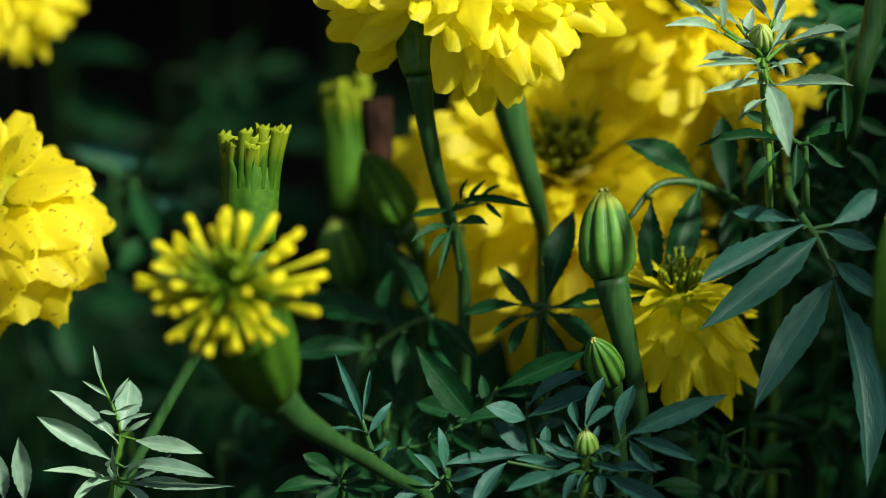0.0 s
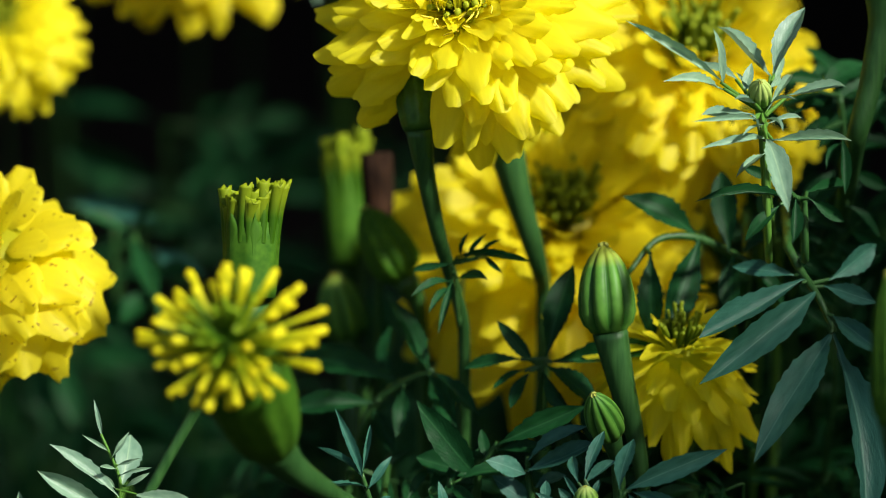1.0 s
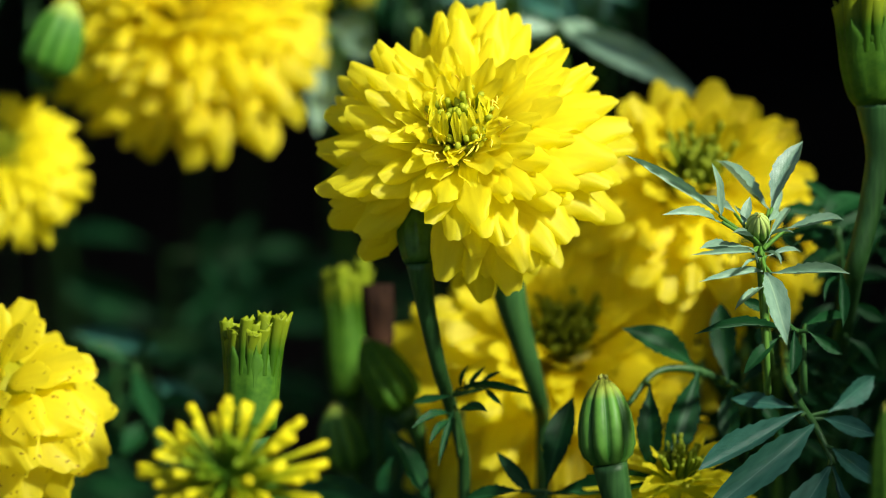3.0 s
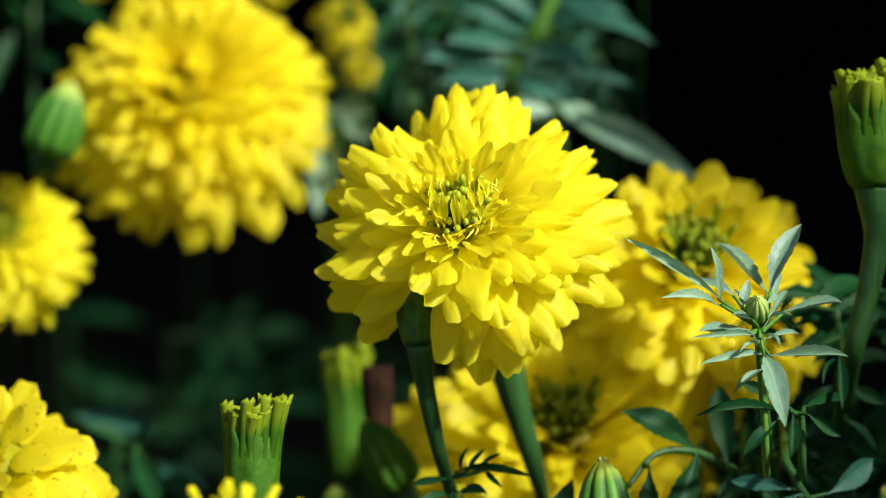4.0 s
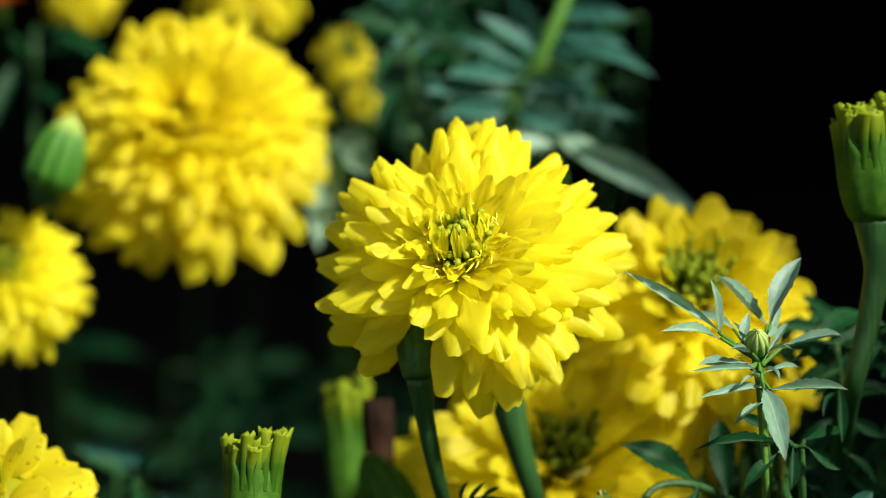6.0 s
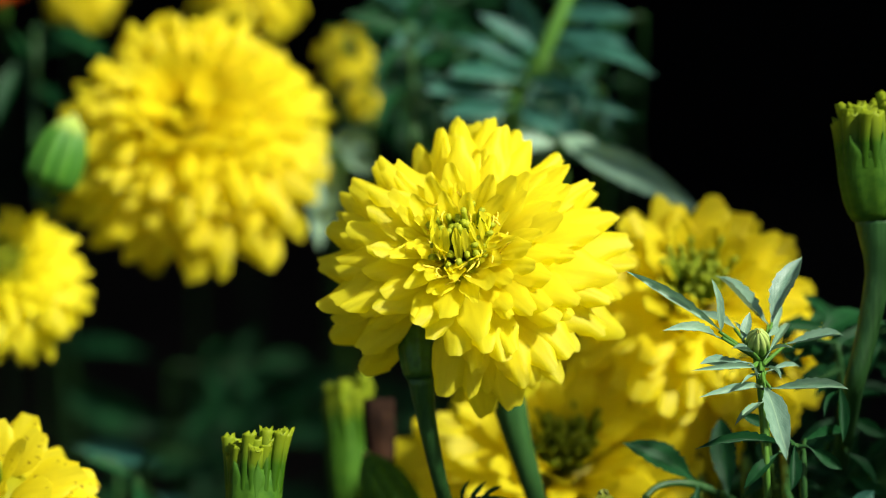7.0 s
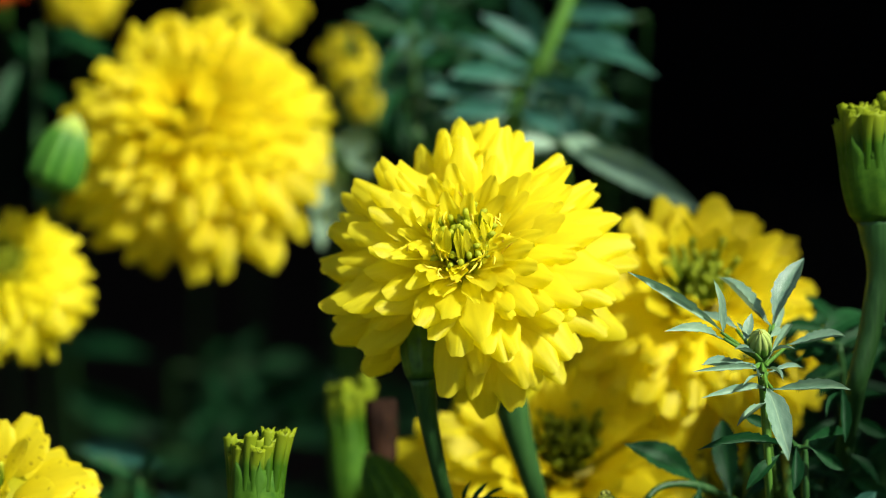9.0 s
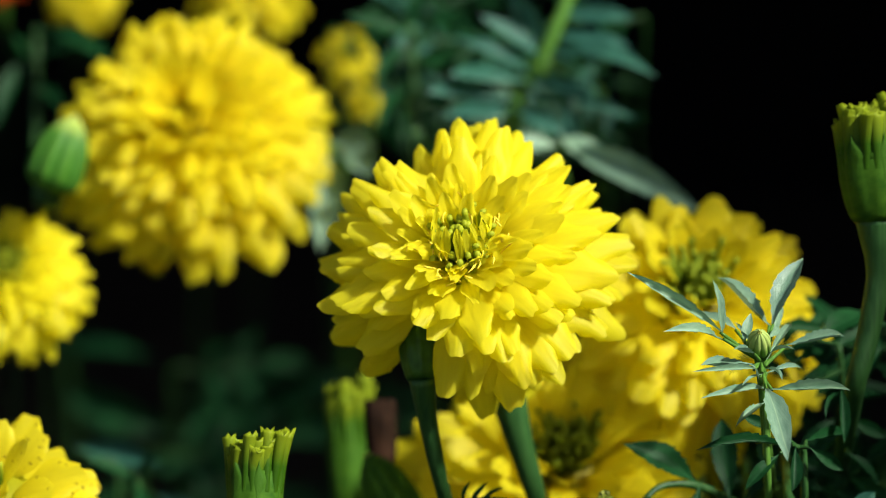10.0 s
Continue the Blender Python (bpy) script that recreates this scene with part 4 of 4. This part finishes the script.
foliage("dark upright leaf standing against a yellow bloom", root_of((0.0231, 0.0295, 0.3822)), [(0.0244, 0.0063, 0.4119), (0.0233, 0.0138, 0.4013), (0.0229, 0.0206, 0.3878)], [
    ((0.0244, 0.0063, 0.4119), (0.0302, 0.0121, 0.434), 0.00672), ((0.0253, 0.0061, 0.4111), (0.0522, 0.0024, 0.4169), 0.00564),
    ((0.0243, 0.006, 0.4109), (0.0366, -0.0057, 0.4057), 0.00591), ((0.0216, 0.006, 0.4109), (0.0129, 0.0087, 0.421), 0.00349),
    ((0.0196, 0.0056, 0.4093), (0.0115, 0.0001, 0.4081), 0.00349), ((0.021, 0.0056, 0.4093), (0.0155, -0.0013, 0.403), 0.00376),
    ((0.0189, 0.0063, 0.4119), (0.0048, 0.0059, 0.4106), 0.00322), ((0.0236, 0.0056, 0.4093), (0.0287, -0.0067, 0.4018), 0.00403)], 0.00107, (-0.4, -0.6, 0.5))
foliage("fine feathery leaf crossing a stem", root_of((0.0043, 0.0359, 0.4065)), [(0.0022, 0.014, 0.4332), (0.003, 0.0162, 0.426), (0.0038, 0.018, 0.4171)], [
    ((0.0028, 0.0125, 0.4353), (0.02, 0.0029, 0.4384), 0.00188), ((0.0062, 0.0125, 0.4356), (0.0088, 0.0091, 0.4419), 0.00134), ((0.0089, 0.0126, 0.4358), (0.0128, 0.0088, 0.441), 0.00134),
    ((0.0042, 0.0124, 0.435), (0.0048, 0.009, 0.4417), 0.00134), ((0.0021, 0.0121, 0.4337), (-0.0073, 0.0118, 0.4327), 0.00215), ((0.0024, 0.0111, 0.4301), (-0.0008, -0.0013, 0.4223), 0.00188),
    ((0.0027, 0.0111, 0.4301), (-0.0065, 0.0011, 0.4313), 0.00242), ((0.003, 0.0112, 0.4306), (0.0101, 0.0018, 0.4341), 0.00242), ((0.0102, 0.0126, 0.4357), (0.0127, 0.0021, 0.4352), 0.00134),
    ((0.0027, 0.0108, 0.4288), (-0.0032, 0.0001, 0.4275), 0.00215)], 0.00067)
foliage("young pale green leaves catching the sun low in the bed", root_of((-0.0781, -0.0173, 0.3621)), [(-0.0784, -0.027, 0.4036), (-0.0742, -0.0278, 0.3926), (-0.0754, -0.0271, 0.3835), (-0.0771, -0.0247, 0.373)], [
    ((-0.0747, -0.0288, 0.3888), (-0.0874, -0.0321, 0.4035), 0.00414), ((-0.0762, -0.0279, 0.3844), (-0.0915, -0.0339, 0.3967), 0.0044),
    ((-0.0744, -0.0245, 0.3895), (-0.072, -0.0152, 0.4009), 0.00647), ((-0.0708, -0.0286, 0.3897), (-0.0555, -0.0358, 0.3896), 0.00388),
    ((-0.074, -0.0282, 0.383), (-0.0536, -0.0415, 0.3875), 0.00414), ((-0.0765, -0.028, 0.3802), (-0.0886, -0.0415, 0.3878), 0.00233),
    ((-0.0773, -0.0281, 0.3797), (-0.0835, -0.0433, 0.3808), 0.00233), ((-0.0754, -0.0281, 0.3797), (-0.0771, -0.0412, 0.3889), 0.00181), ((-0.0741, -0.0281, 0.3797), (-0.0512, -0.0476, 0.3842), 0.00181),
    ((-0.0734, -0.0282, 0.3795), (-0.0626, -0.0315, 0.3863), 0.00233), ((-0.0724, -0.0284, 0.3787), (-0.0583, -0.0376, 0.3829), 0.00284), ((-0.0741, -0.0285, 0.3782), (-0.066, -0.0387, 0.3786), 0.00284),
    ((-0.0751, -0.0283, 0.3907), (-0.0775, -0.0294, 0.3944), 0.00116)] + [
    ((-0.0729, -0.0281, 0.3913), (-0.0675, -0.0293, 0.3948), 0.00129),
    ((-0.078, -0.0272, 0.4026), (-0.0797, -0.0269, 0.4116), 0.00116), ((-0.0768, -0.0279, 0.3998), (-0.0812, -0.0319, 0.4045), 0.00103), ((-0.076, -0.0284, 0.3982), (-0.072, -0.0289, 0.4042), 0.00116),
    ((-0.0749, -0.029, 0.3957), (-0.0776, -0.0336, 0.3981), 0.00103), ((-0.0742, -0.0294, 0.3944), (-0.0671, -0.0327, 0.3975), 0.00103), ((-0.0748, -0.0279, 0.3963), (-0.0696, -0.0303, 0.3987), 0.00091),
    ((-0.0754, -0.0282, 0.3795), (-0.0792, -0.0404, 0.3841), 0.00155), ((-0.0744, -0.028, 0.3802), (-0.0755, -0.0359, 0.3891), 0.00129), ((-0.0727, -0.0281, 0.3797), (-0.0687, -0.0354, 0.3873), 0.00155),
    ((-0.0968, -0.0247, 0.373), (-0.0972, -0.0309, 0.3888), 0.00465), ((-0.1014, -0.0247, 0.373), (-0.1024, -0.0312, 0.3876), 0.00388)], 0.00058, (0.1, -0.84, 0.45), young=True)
foliage("thin curled young leaf with thread-like tips", root_of((-0.0125, -0.0173, 0.3621)), [(-0.0185, -0.034, 0.3963), (-0.0166, -0.0337, 0.3898), (-0.0141, -0.0325, 0.3826)], [
    ((-0.0185, -0.0342, 0.3956), (-0.0231, -0.0382, 0.4118), 0.00233), ((-0.0185, -0.0341, 0.3961), (-0.0164, -0.0312, 0.4071), 0.00129), ((-0.0185, -0.0342, 0.3956), (-0.0273, -0.0371, 0.4043), 0.00116),
    ((-0.0175, -0.0349, 0.3931), (-0.0274, -0.0438, 0.3984), 0.00129), ((-0.017, -0.0349, 0.3931), (-0.0118, -0.033, 0.4003), 0.00207), ((-0.0157, -0.0359, 0.3891), (-0.0121, -0.0353, 0.3916), 0.00207),
    ((-0.0154, -0.0361, 0.3885), (-0.0209, -0.0407, 0.3907), 0.00155), ((-0.0146, -0.0369, 0.3854), (-0.0107, -0.0404, 0.3919), 0.00181)], 0.00091, young="back")
foliage("thin curled young leaf among toothed leaves", root_of((0.0008, -0.0173, 0.3621)), [(0.0005, -0.0445, 0.388), (0.0008, -0.0382, 0.3804)], [
    ((0.0005, -0.0446, 0.3877), (-0.0003, -0.0441, 0.3976), 0.00281), ((-0.0005, -0.0452, 0.3855), (-0.0062, -0.0455, 0.392), 0.00255), ((0.0008, -0.0452, 0.3855), (0.0083, -0.0512, 0.3902), 0.00281),
    ((-0.0018, -0.0455, 0.3843), (-0.0106, -0.0518, 0.3878), 0.00255), ((-0.0031, -0.0458, 0.3831), (-0.0118, -0.0531, 0.3829), 0.00306), ((0.002, -0.0458, 0.3831), (0.0096, -0.0528, 0.3841), 0.00306)], 0.00091, young="back")
foliage(LEAF_LABEL, root_of((-0.0244, -0.0176, 0.3608)), [(-0.0239, -0.0281, 0.3797), (-0.0234, -0.0244, 0.3743)], [
    ((-0.0239, -0.0279, 0.3803), (-0.0315, -0.0314, 0.3869), 0.0044), ((-0.0242, -0.0283, 0.3791), (-0.038, -0.0331, 0.3803), 0.00388), ((-0.0234, -0.0281, 0.3797), (-0.0173, -0.0317, 0.3857), 0.00259),
    ((-0.0226, -0.0284, 0.3787), (-0.0122, -0.0332, 0.3798), 0.0031), ((-0.0239, -0.0285, 0.3782), (-0.029, -0.0342, 0.3763), 0.00388), ((-0.0224, -0.0287, 0.3774), (-0.0173, -0.0342, 0.3763), 0.00388)], 0.00091)
# leaves behind the blooms
foliage("blue-green leaves at the back of the bed, lit from above", root_of((0.0162, 0.2139, 0.452)), [(0.0377, 0.2115, 0.5416), (0.0291, 0.208, 0.522), (0.0202, 0.2141, 0.5046), (0.017, 0.2183, 0.4769)], [
    ((0.0291, 0.208, 0.522), (0.0586, 0.19, 0.5228), 0.00655), ((0.0316, 0.2089, 0.5269), (0.0534, 0.1997, 0.5263), 0.00506), ((0.0341, 0.2101, 0.5335), (0.0537, 0.2011, 0.5336), 0.00595),
    ((0.0258, 0.207, 0.5156), (0.0075, 0.2001, 0.5279), 0.00595), ((0.0242, 0.2066, 0.5139), (0.042, 0.1972, 0.5118), 0.00387), ((0.0225, 0.2061, 0.5106), (0.0554, 0.1963, 0.5066), 0.00387),
    ((0.0275, 0.2078, 0.5204), (0.0124, 0.2011, 0.5344), 0.00625), ((0.0299, 0.2084, 0.5237), (0.019, 0.202, 0.5392), 0.00595), ((0.0242, 0.2063, 0.5123), (0.0026, 0.1894, 0.5193), 0.00565),
    ((0.0209, 0.2055, 0.5074), (-0.0039, 0.1886, 0.5145), 0.00595), ((0.02, 0.2052, 0.5057), (0.0354, 0.1951, 0.5005), 0.00595), ((0.0192, 0.2051, 0.5049), (0.001, 0.1872, 0.5065), 0.00655),
    ((0.0357, 0.207, 0.5156), (0.0403, 0.1963, 0.507), 0.00297), ((0.0341, 0.2063, 0.5123), (0.0387, 0.1946, 0.4973), 0.00297)], 0.00332, young="back", stalk_mat=TENDER)
foliage("broad pale leaf behind the blooms", root_of((0.0322, 0.1884, 0.4568)), [(0.0335, 0.1863, 0.4985), (0.0328, 0.1881, 0.4818)], [
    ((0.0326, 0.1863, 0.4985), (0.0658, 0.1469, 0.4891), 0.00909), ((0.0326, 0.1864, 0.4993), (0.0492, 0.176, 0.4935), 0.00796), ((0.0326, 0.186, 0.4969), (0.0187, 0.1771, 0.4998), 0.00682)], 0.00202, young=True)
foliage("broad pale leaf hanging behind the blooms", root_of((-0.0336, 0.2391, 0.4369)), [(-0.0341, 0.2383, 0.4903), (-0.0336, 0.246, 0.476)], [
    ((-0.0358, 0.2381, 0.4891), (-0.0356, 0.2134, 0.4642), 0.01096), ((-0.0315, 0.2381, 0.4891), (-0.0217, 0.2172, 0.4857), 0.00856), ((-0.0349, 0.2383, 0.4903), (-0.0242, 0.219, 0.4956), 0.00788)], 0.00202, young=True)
foliage("dark leaves behind the blooms", root_of((-0.0074, 0.2125, 0.4523)), [(-0.0107, 0.226, 0.5284), (-0.0091, 0.2227, 0.5102), (-0.0083, 0.2183, 0.4854)], [
    ((-0.0107, 0.2253, 0.5251), (-0.0273, 0.2174, 0.5327), 0.00572), ((-0.0105, 0.2248, 0.5219), (-0.0205, 0.2052, 0.5158), 0.00514), ((-0.0099, 0.2253, 0.5251), (0.0026, 0.2177, 0.5343), 0.00572),
    ((-0.0107, 0.2256, 0.5268), (-0.0074, 0.2277, 0.5383), 0.00514), ((-0.0094, 0.2239, 0.5168), (0.0026, 0.2154, 0.5212), 0.00514), ((-0.0091, 0.2227, 0.5102), (-0.0205, 0.203, 0.5027), 0.00572),
    ((-0.0087, 0.2224, 0.5086), (0.001, 0.2035, 0.506), 0.00514)], 0.00202)
foliage("dark leaves beside a golden bloom", root_of((-0.1337, 0.3033, 0.3979)), [(-0.1337, 0.3241, 0.5161), (-0.1337, 0.3161, 0.4706)], [
    ((-0.1337, 0.3228, 0.5088), (-0.1458, 0.2995, 0.4915), 0.00665), ((-0.1334, 0.3222, 0.5052), (-0.1204, 0.3039, 0.5165), 0.00554), ((-0.1337, 0.3219, 0.5034), (-0.1404, 0.3039, 0.5165), 0.00628),
    ((-0.1337, 0.3238, 0.5143), (-0.1075, 0.2837, 0.517), 0.00813), ((-0.1337, 0.3209, 0.4979), (-0.124, 0.3001, 0.4951), 0.00554)], 0.00168)
foliage("dark leaves low in shade", root_of((-0.0747, 0.1728, 0.3375)), [(-0.0865, 0.1406, 0.4113), (-0.0811, 0.1459, 0.3922), (-0.0756, 0.1498, 0.3681)], [
    ((-0.0865, 0.1402, 0.4098), (-0.0964, 0.1323, 0.4189), 0.00625), ((-0.0862, 0.1398, 0.4083), (-0.0778, 0.1168, 0.3997), 0.00687), ((-0.0865, 0.1401, 0.4095), (-0.081, 0.1325, 0.4196), 0.00469),
    ((-0.0827, 0.1467, 0.3952), (-0.0678, 0.1281, 0.4032), 0.00562), ((-0.0811, 0.1459, 0.3922), (-0.0918, 0.1242, 0.3883), 0.00781), ((-0.0772, 0.1515, 0.3742), (-0.0647, 0.1306, 0.3736), 0.00781)], 0.00168)


foliage("long dark leaf deep in the bed", root_of((-0.1013, 0.51, 0.33)), [(-0.1013, 0.5023, 0.3319), (-0.1010, 0.508, 0.315), (-0.1006, 0.5136, 0.2963)], [
    ((-0.1032, 0.495, 0.3402), (-0.1471, 0.4937, 0.3562), 0.0150), ((-0.0969, 0.5027, 0.3334), (-0.0456, 0.4805, 0.3666), 0.0130),
    ((-0.1118, 0.495, 0.3690), (-0.1515, 0.5043, 0.3773), 0.0105), ((-0.0947, 0.5009, 0.3266), (-0.0606, 0.4701, 0.3274), 0.0110)], 0.0012)
foliage("pale narrow leaves between the blooms", root_of((-0.0990, 0.2169, 0.37)), [(-0.0980, 0.2100, 0.3960), (-0.0990, 0.2169, 0.37)], [
    ((-0.0855, 0.2069, 0.3884), (-0.0722, 0.1861, 0.3876), 0.0060), ((-0.1115, 0.2106, 0.4022), (-0.0871, 0.1907, 0.4051), 0.0066)], 0.0009, young="back")


def spray(at, heading, size, pairs, r, label, young=False, slim=0.95):
    """One ordinary compound leaf, seen from above, rising from behind."""
    at, d = Vector(at), Vector(heading).normalized()
    f = Vector((r.uniform(-0.4, 0.4), -0.6, 0.8))
    ax = frame_axes(d, f)
    sidev, nrm = ax.col[0], ax.col[2]
    blades = [(at, at + d * size + nrm * r.uniform(-0.1, 0.1) * size, size * 0.30)]
    for k in range(pairs):
        b = at - d * size * 0.42 * (k + 0.6)
        n = size * (1.0 - 0.08 * k) * r.uniform(0.85, 1.1)
        for sgn in (-1, 1):
            t = (d * r.uniform(0.5, 0.8) + sidev * sgn + nrm * r.uniform(-0.25, 0.25)).normalized()
            blades.append((b, b + t * n, n * r.uniform(0.24, 0.31)))
    tail = at - d * size * 0.42 * (pairs + 0.8)
    foliage(label, (tail.x, tail.y + 0.02, 0.0), [tail + (at - tail) * 0.98, tail + (at - tail) * 0.5 - nrm * 0.002, tail, tail + Vector((0, 0.03, -0.05))], blades, size * 0.04,
            tuple(nrm), young=young, slim=slim)


def thicket():
    """Ordinary leaves that close the gaps in the lower bed."""
    r = random.Random(33)
    for x0, x1, y0, y1, z0, z1, n in ((0.055, 0.135, 0.03, 0.12, 0.36, 0.43, 18), (0.0, 0.13, 0.03, 0.12, 0.28, 0.38, 20), (-0.05, 0.05, 0.04, 0.12, 0.28, 0.37, 14), (0.085, 0.13, 0.035, 0.08, 0.42, 0.47, 10), (-0.05, 0.085, -0.03, 0.02, 0.355, 0.392, 18)):
        for _ in range(n):
            spray((r.uniform(x0, x1), r.uniform(y0, y1), r.uniform(z0, z1)), (r.gauss(0, 1), r.uniform(-0.9, 0.1), r.uniform(-0.1, 0.7)),
                  r.uniform(0.010, 0.017), r.choice((2, 3, 3)), r, "dark green toothed marigold leaf low in the bed")

    for x0, x1, y0, y1, z0, z1, n in ((-0.16, -0.01, 0.28, 0.42, 0.20, 0.33, 16), (-0.16, -0.03, 0.20, 0.3, 0.30, 0.38, 5), (-0.10, -0.01, 0.42, 0.52, 0.31, 0.38, 10)):
        for _ in range(n):
            spray((r.uniform(x0, x1), r.uniform(y0, y1), r.uniform(z0, z1)), (r.gauss(0, 1), r.uniform(-0.9, 0.1), r.uniform(-0.3, 0.5)),
                  r.uniform(0.018, 0.030), r.choice((2, 3)), r, "dark marigold leaf in deep shade between the blooms")
    # Blade colours are mixed to stand in for highlights and dark gaps.
    for k in range(26):
        spray((r.uniform(-0.020, 0.052), r.uniform(0.25, 0.34), r.uniform(0.478, 0.53)), (r.gauss(0, 1), r.uniform(-0.7, 0.1), r.uniform(-0.2, 0.9)),
              r.uniform(0.012, 0.019), r.choice((2, 3, 3)), r, "blue-green toothed marigold leaf at the back of the bed", ("back", False, False, True, "back", False, False)[k % 7], 0.72)


thicket()


def leaf_bed():
    """Countless darker leaves below and beside the blooms, some added to cast shade."""
    src = [([v.co.copy() for v in me.vertices], [tuple(p.vertices) for p in me.polygons]) for me in
           (leaflet_mesh("bed_leaflet", 60 + s, 4, 0.6, 0.15, 0.05 * s) for s in range(4))]
    r = random.Random(21)

    def build(name, boxes, label):
        verts, faces = [], []
        for x0, x1, y0, y1, z0, z1, n in boxes:
            for _ in range(n):
                o = Vector((r.uniform(x0, x1), r.uniform(y0, y1), z0 + (z1 - z0) * r.random() ** 0.8))
                d = Vector((r.gauss(0, 1), r.gauss(0, 1), r.uniform(-0.2, 0.9))).normalized()
                f = Vector((r.uniform(-0.6, 0.6), r.uniform(-0.6, 0.6), 1.0))
                size = r.uniform(0.022, 0.04)
                ax = frame_axes(d, f)
                sidev, dirv, nrm = ax.col[0], ax.col[1], ax.col[2]
                for k in range(7):
                    if k == 0:
                        b, t = o + dirv * size * 1.4, dirv
                    else:
                        sgn = 1 if k % 2 else -1
                        b = o + dirv * size * (0.2 + 0.36 * ((k + 1) // 2))
                        t = (dirv * 0.75 + sidev * sgn * 0.75).normalized()
                    n2 = size * r.uniform(0.8, 1.15)
                    m = blade(b, b + t * n2, nrm + Vector((r.uniform(-0.3, 0.3), r.uniform(-0.3, 0.3), 0)), n2 * 0.28)
                    vs, fs = src[r.randrange(4)]
                    k0 = len(verts)
                    verts.extend(m @ v for v in vs)
                    faces.extend(tuple(i + k0 for i in q) for q in fs)
                if r.random() < 0.3:
                    k0 = len(verts)
                    a, c = o, Vector((o.x + r.uniform(-0.03, 0.03), o.y + r.uniform(0.0, 0.04), 0.0))
                    u1, u2 = Vector((0.0009, 0, 0)), Vector((0, 0.0009, 0))
                    verts.extend((a + u1, a - u1 + u2, a - u1 - u2, c + u1, c - u1 + u2, c - u1 - u2))
                    faces.extend(((k0, k0 + 1, k0 + 4, k0 + 3), (k0 + 1, k0 + 2, k0 + 5, k0 + 4), (k0 + 2, k0, k0 + 3, k0 + 5)))
                p = o - dirv * size * 0.5
                k0 = len(verts)
                e = o + dirv * size * 1.45
                h = sidev * 0.0006
                g = nrm * 0.0006
                verts.extend((p + h, p - h * 0.5 + g, p - h * 0.5 - g, e + h, e - h * 0.5 + g, e - h * 0.5 - g))
                faces.extend(((k0, k0 + 1, k0 + 4, k0 + 3), (k0 + 1, k0 + 2, k0 + 5, k0 + 4), (k0 + 2, k0, k0 + 3, k0 + 5)))
        me = mesh_of(name, verts, faces)
        me.materials.append(LEAF)
        tagged(new(name, me), label, "foliage", "", "stuff")

    build("bed_foliage", [(-0.3, -0.02, 0.45, 0.8, 0.0, 0.14, 120), (0.0, 0.3, 0.1, 0.5, 0.02, 0.33, 220), (-0.02, 0.35, 0.0, 0.2, 0.0, 0.26, 140), (-0.4, 0.5, 0.5, 1.1, 0.0, 0.12, 240),
                          (0.07, 0.2, 0.08, 0.25, 0.2, 0.37, 60),
                          # Clump hidden behind the blooms, added to shade the leaves at the left.
                          (0.03, 0.22, 0.17, 0.32, 0.26, 0.37, 120)],
          "dense dark green marigold foliage filling the bed")
    # Leaves out of view, added so their shadows fall on the low leaves.
    build("tall_foliage", [(0.33, 0.37, -0.57, -0.27, 0.37, 0.758, 157), (0.33, 0.37, -0.27, -0.22, 0.37, 0.67, 24), (0.33, 0.37, -0.22, -0.14, 0.37, 0.67, 44), (0.33, 0.37, -0.14, -0.05, 0.37, 0.70, 44),
                           (0.33, 0.37, -0.05, 0.3, 0.30, 0.79, 200)], "unseen loose foliage added to dapple and block the sun")
    # The second box is out of view, added to shade the lower bed.
    build("side_foliage", [(-0.4, 0.5, 0.65, 1.1, 0.0, 0.12, 120), (0.165, 0.42, -0.28, 0.26, 0.03, 0.42, 420)], "dense green marigold foliage, partly added out of view for shade")


leaf_bed()


def motions():
    """Nothing in the bed stirs; only the camera tilts."""


motions()
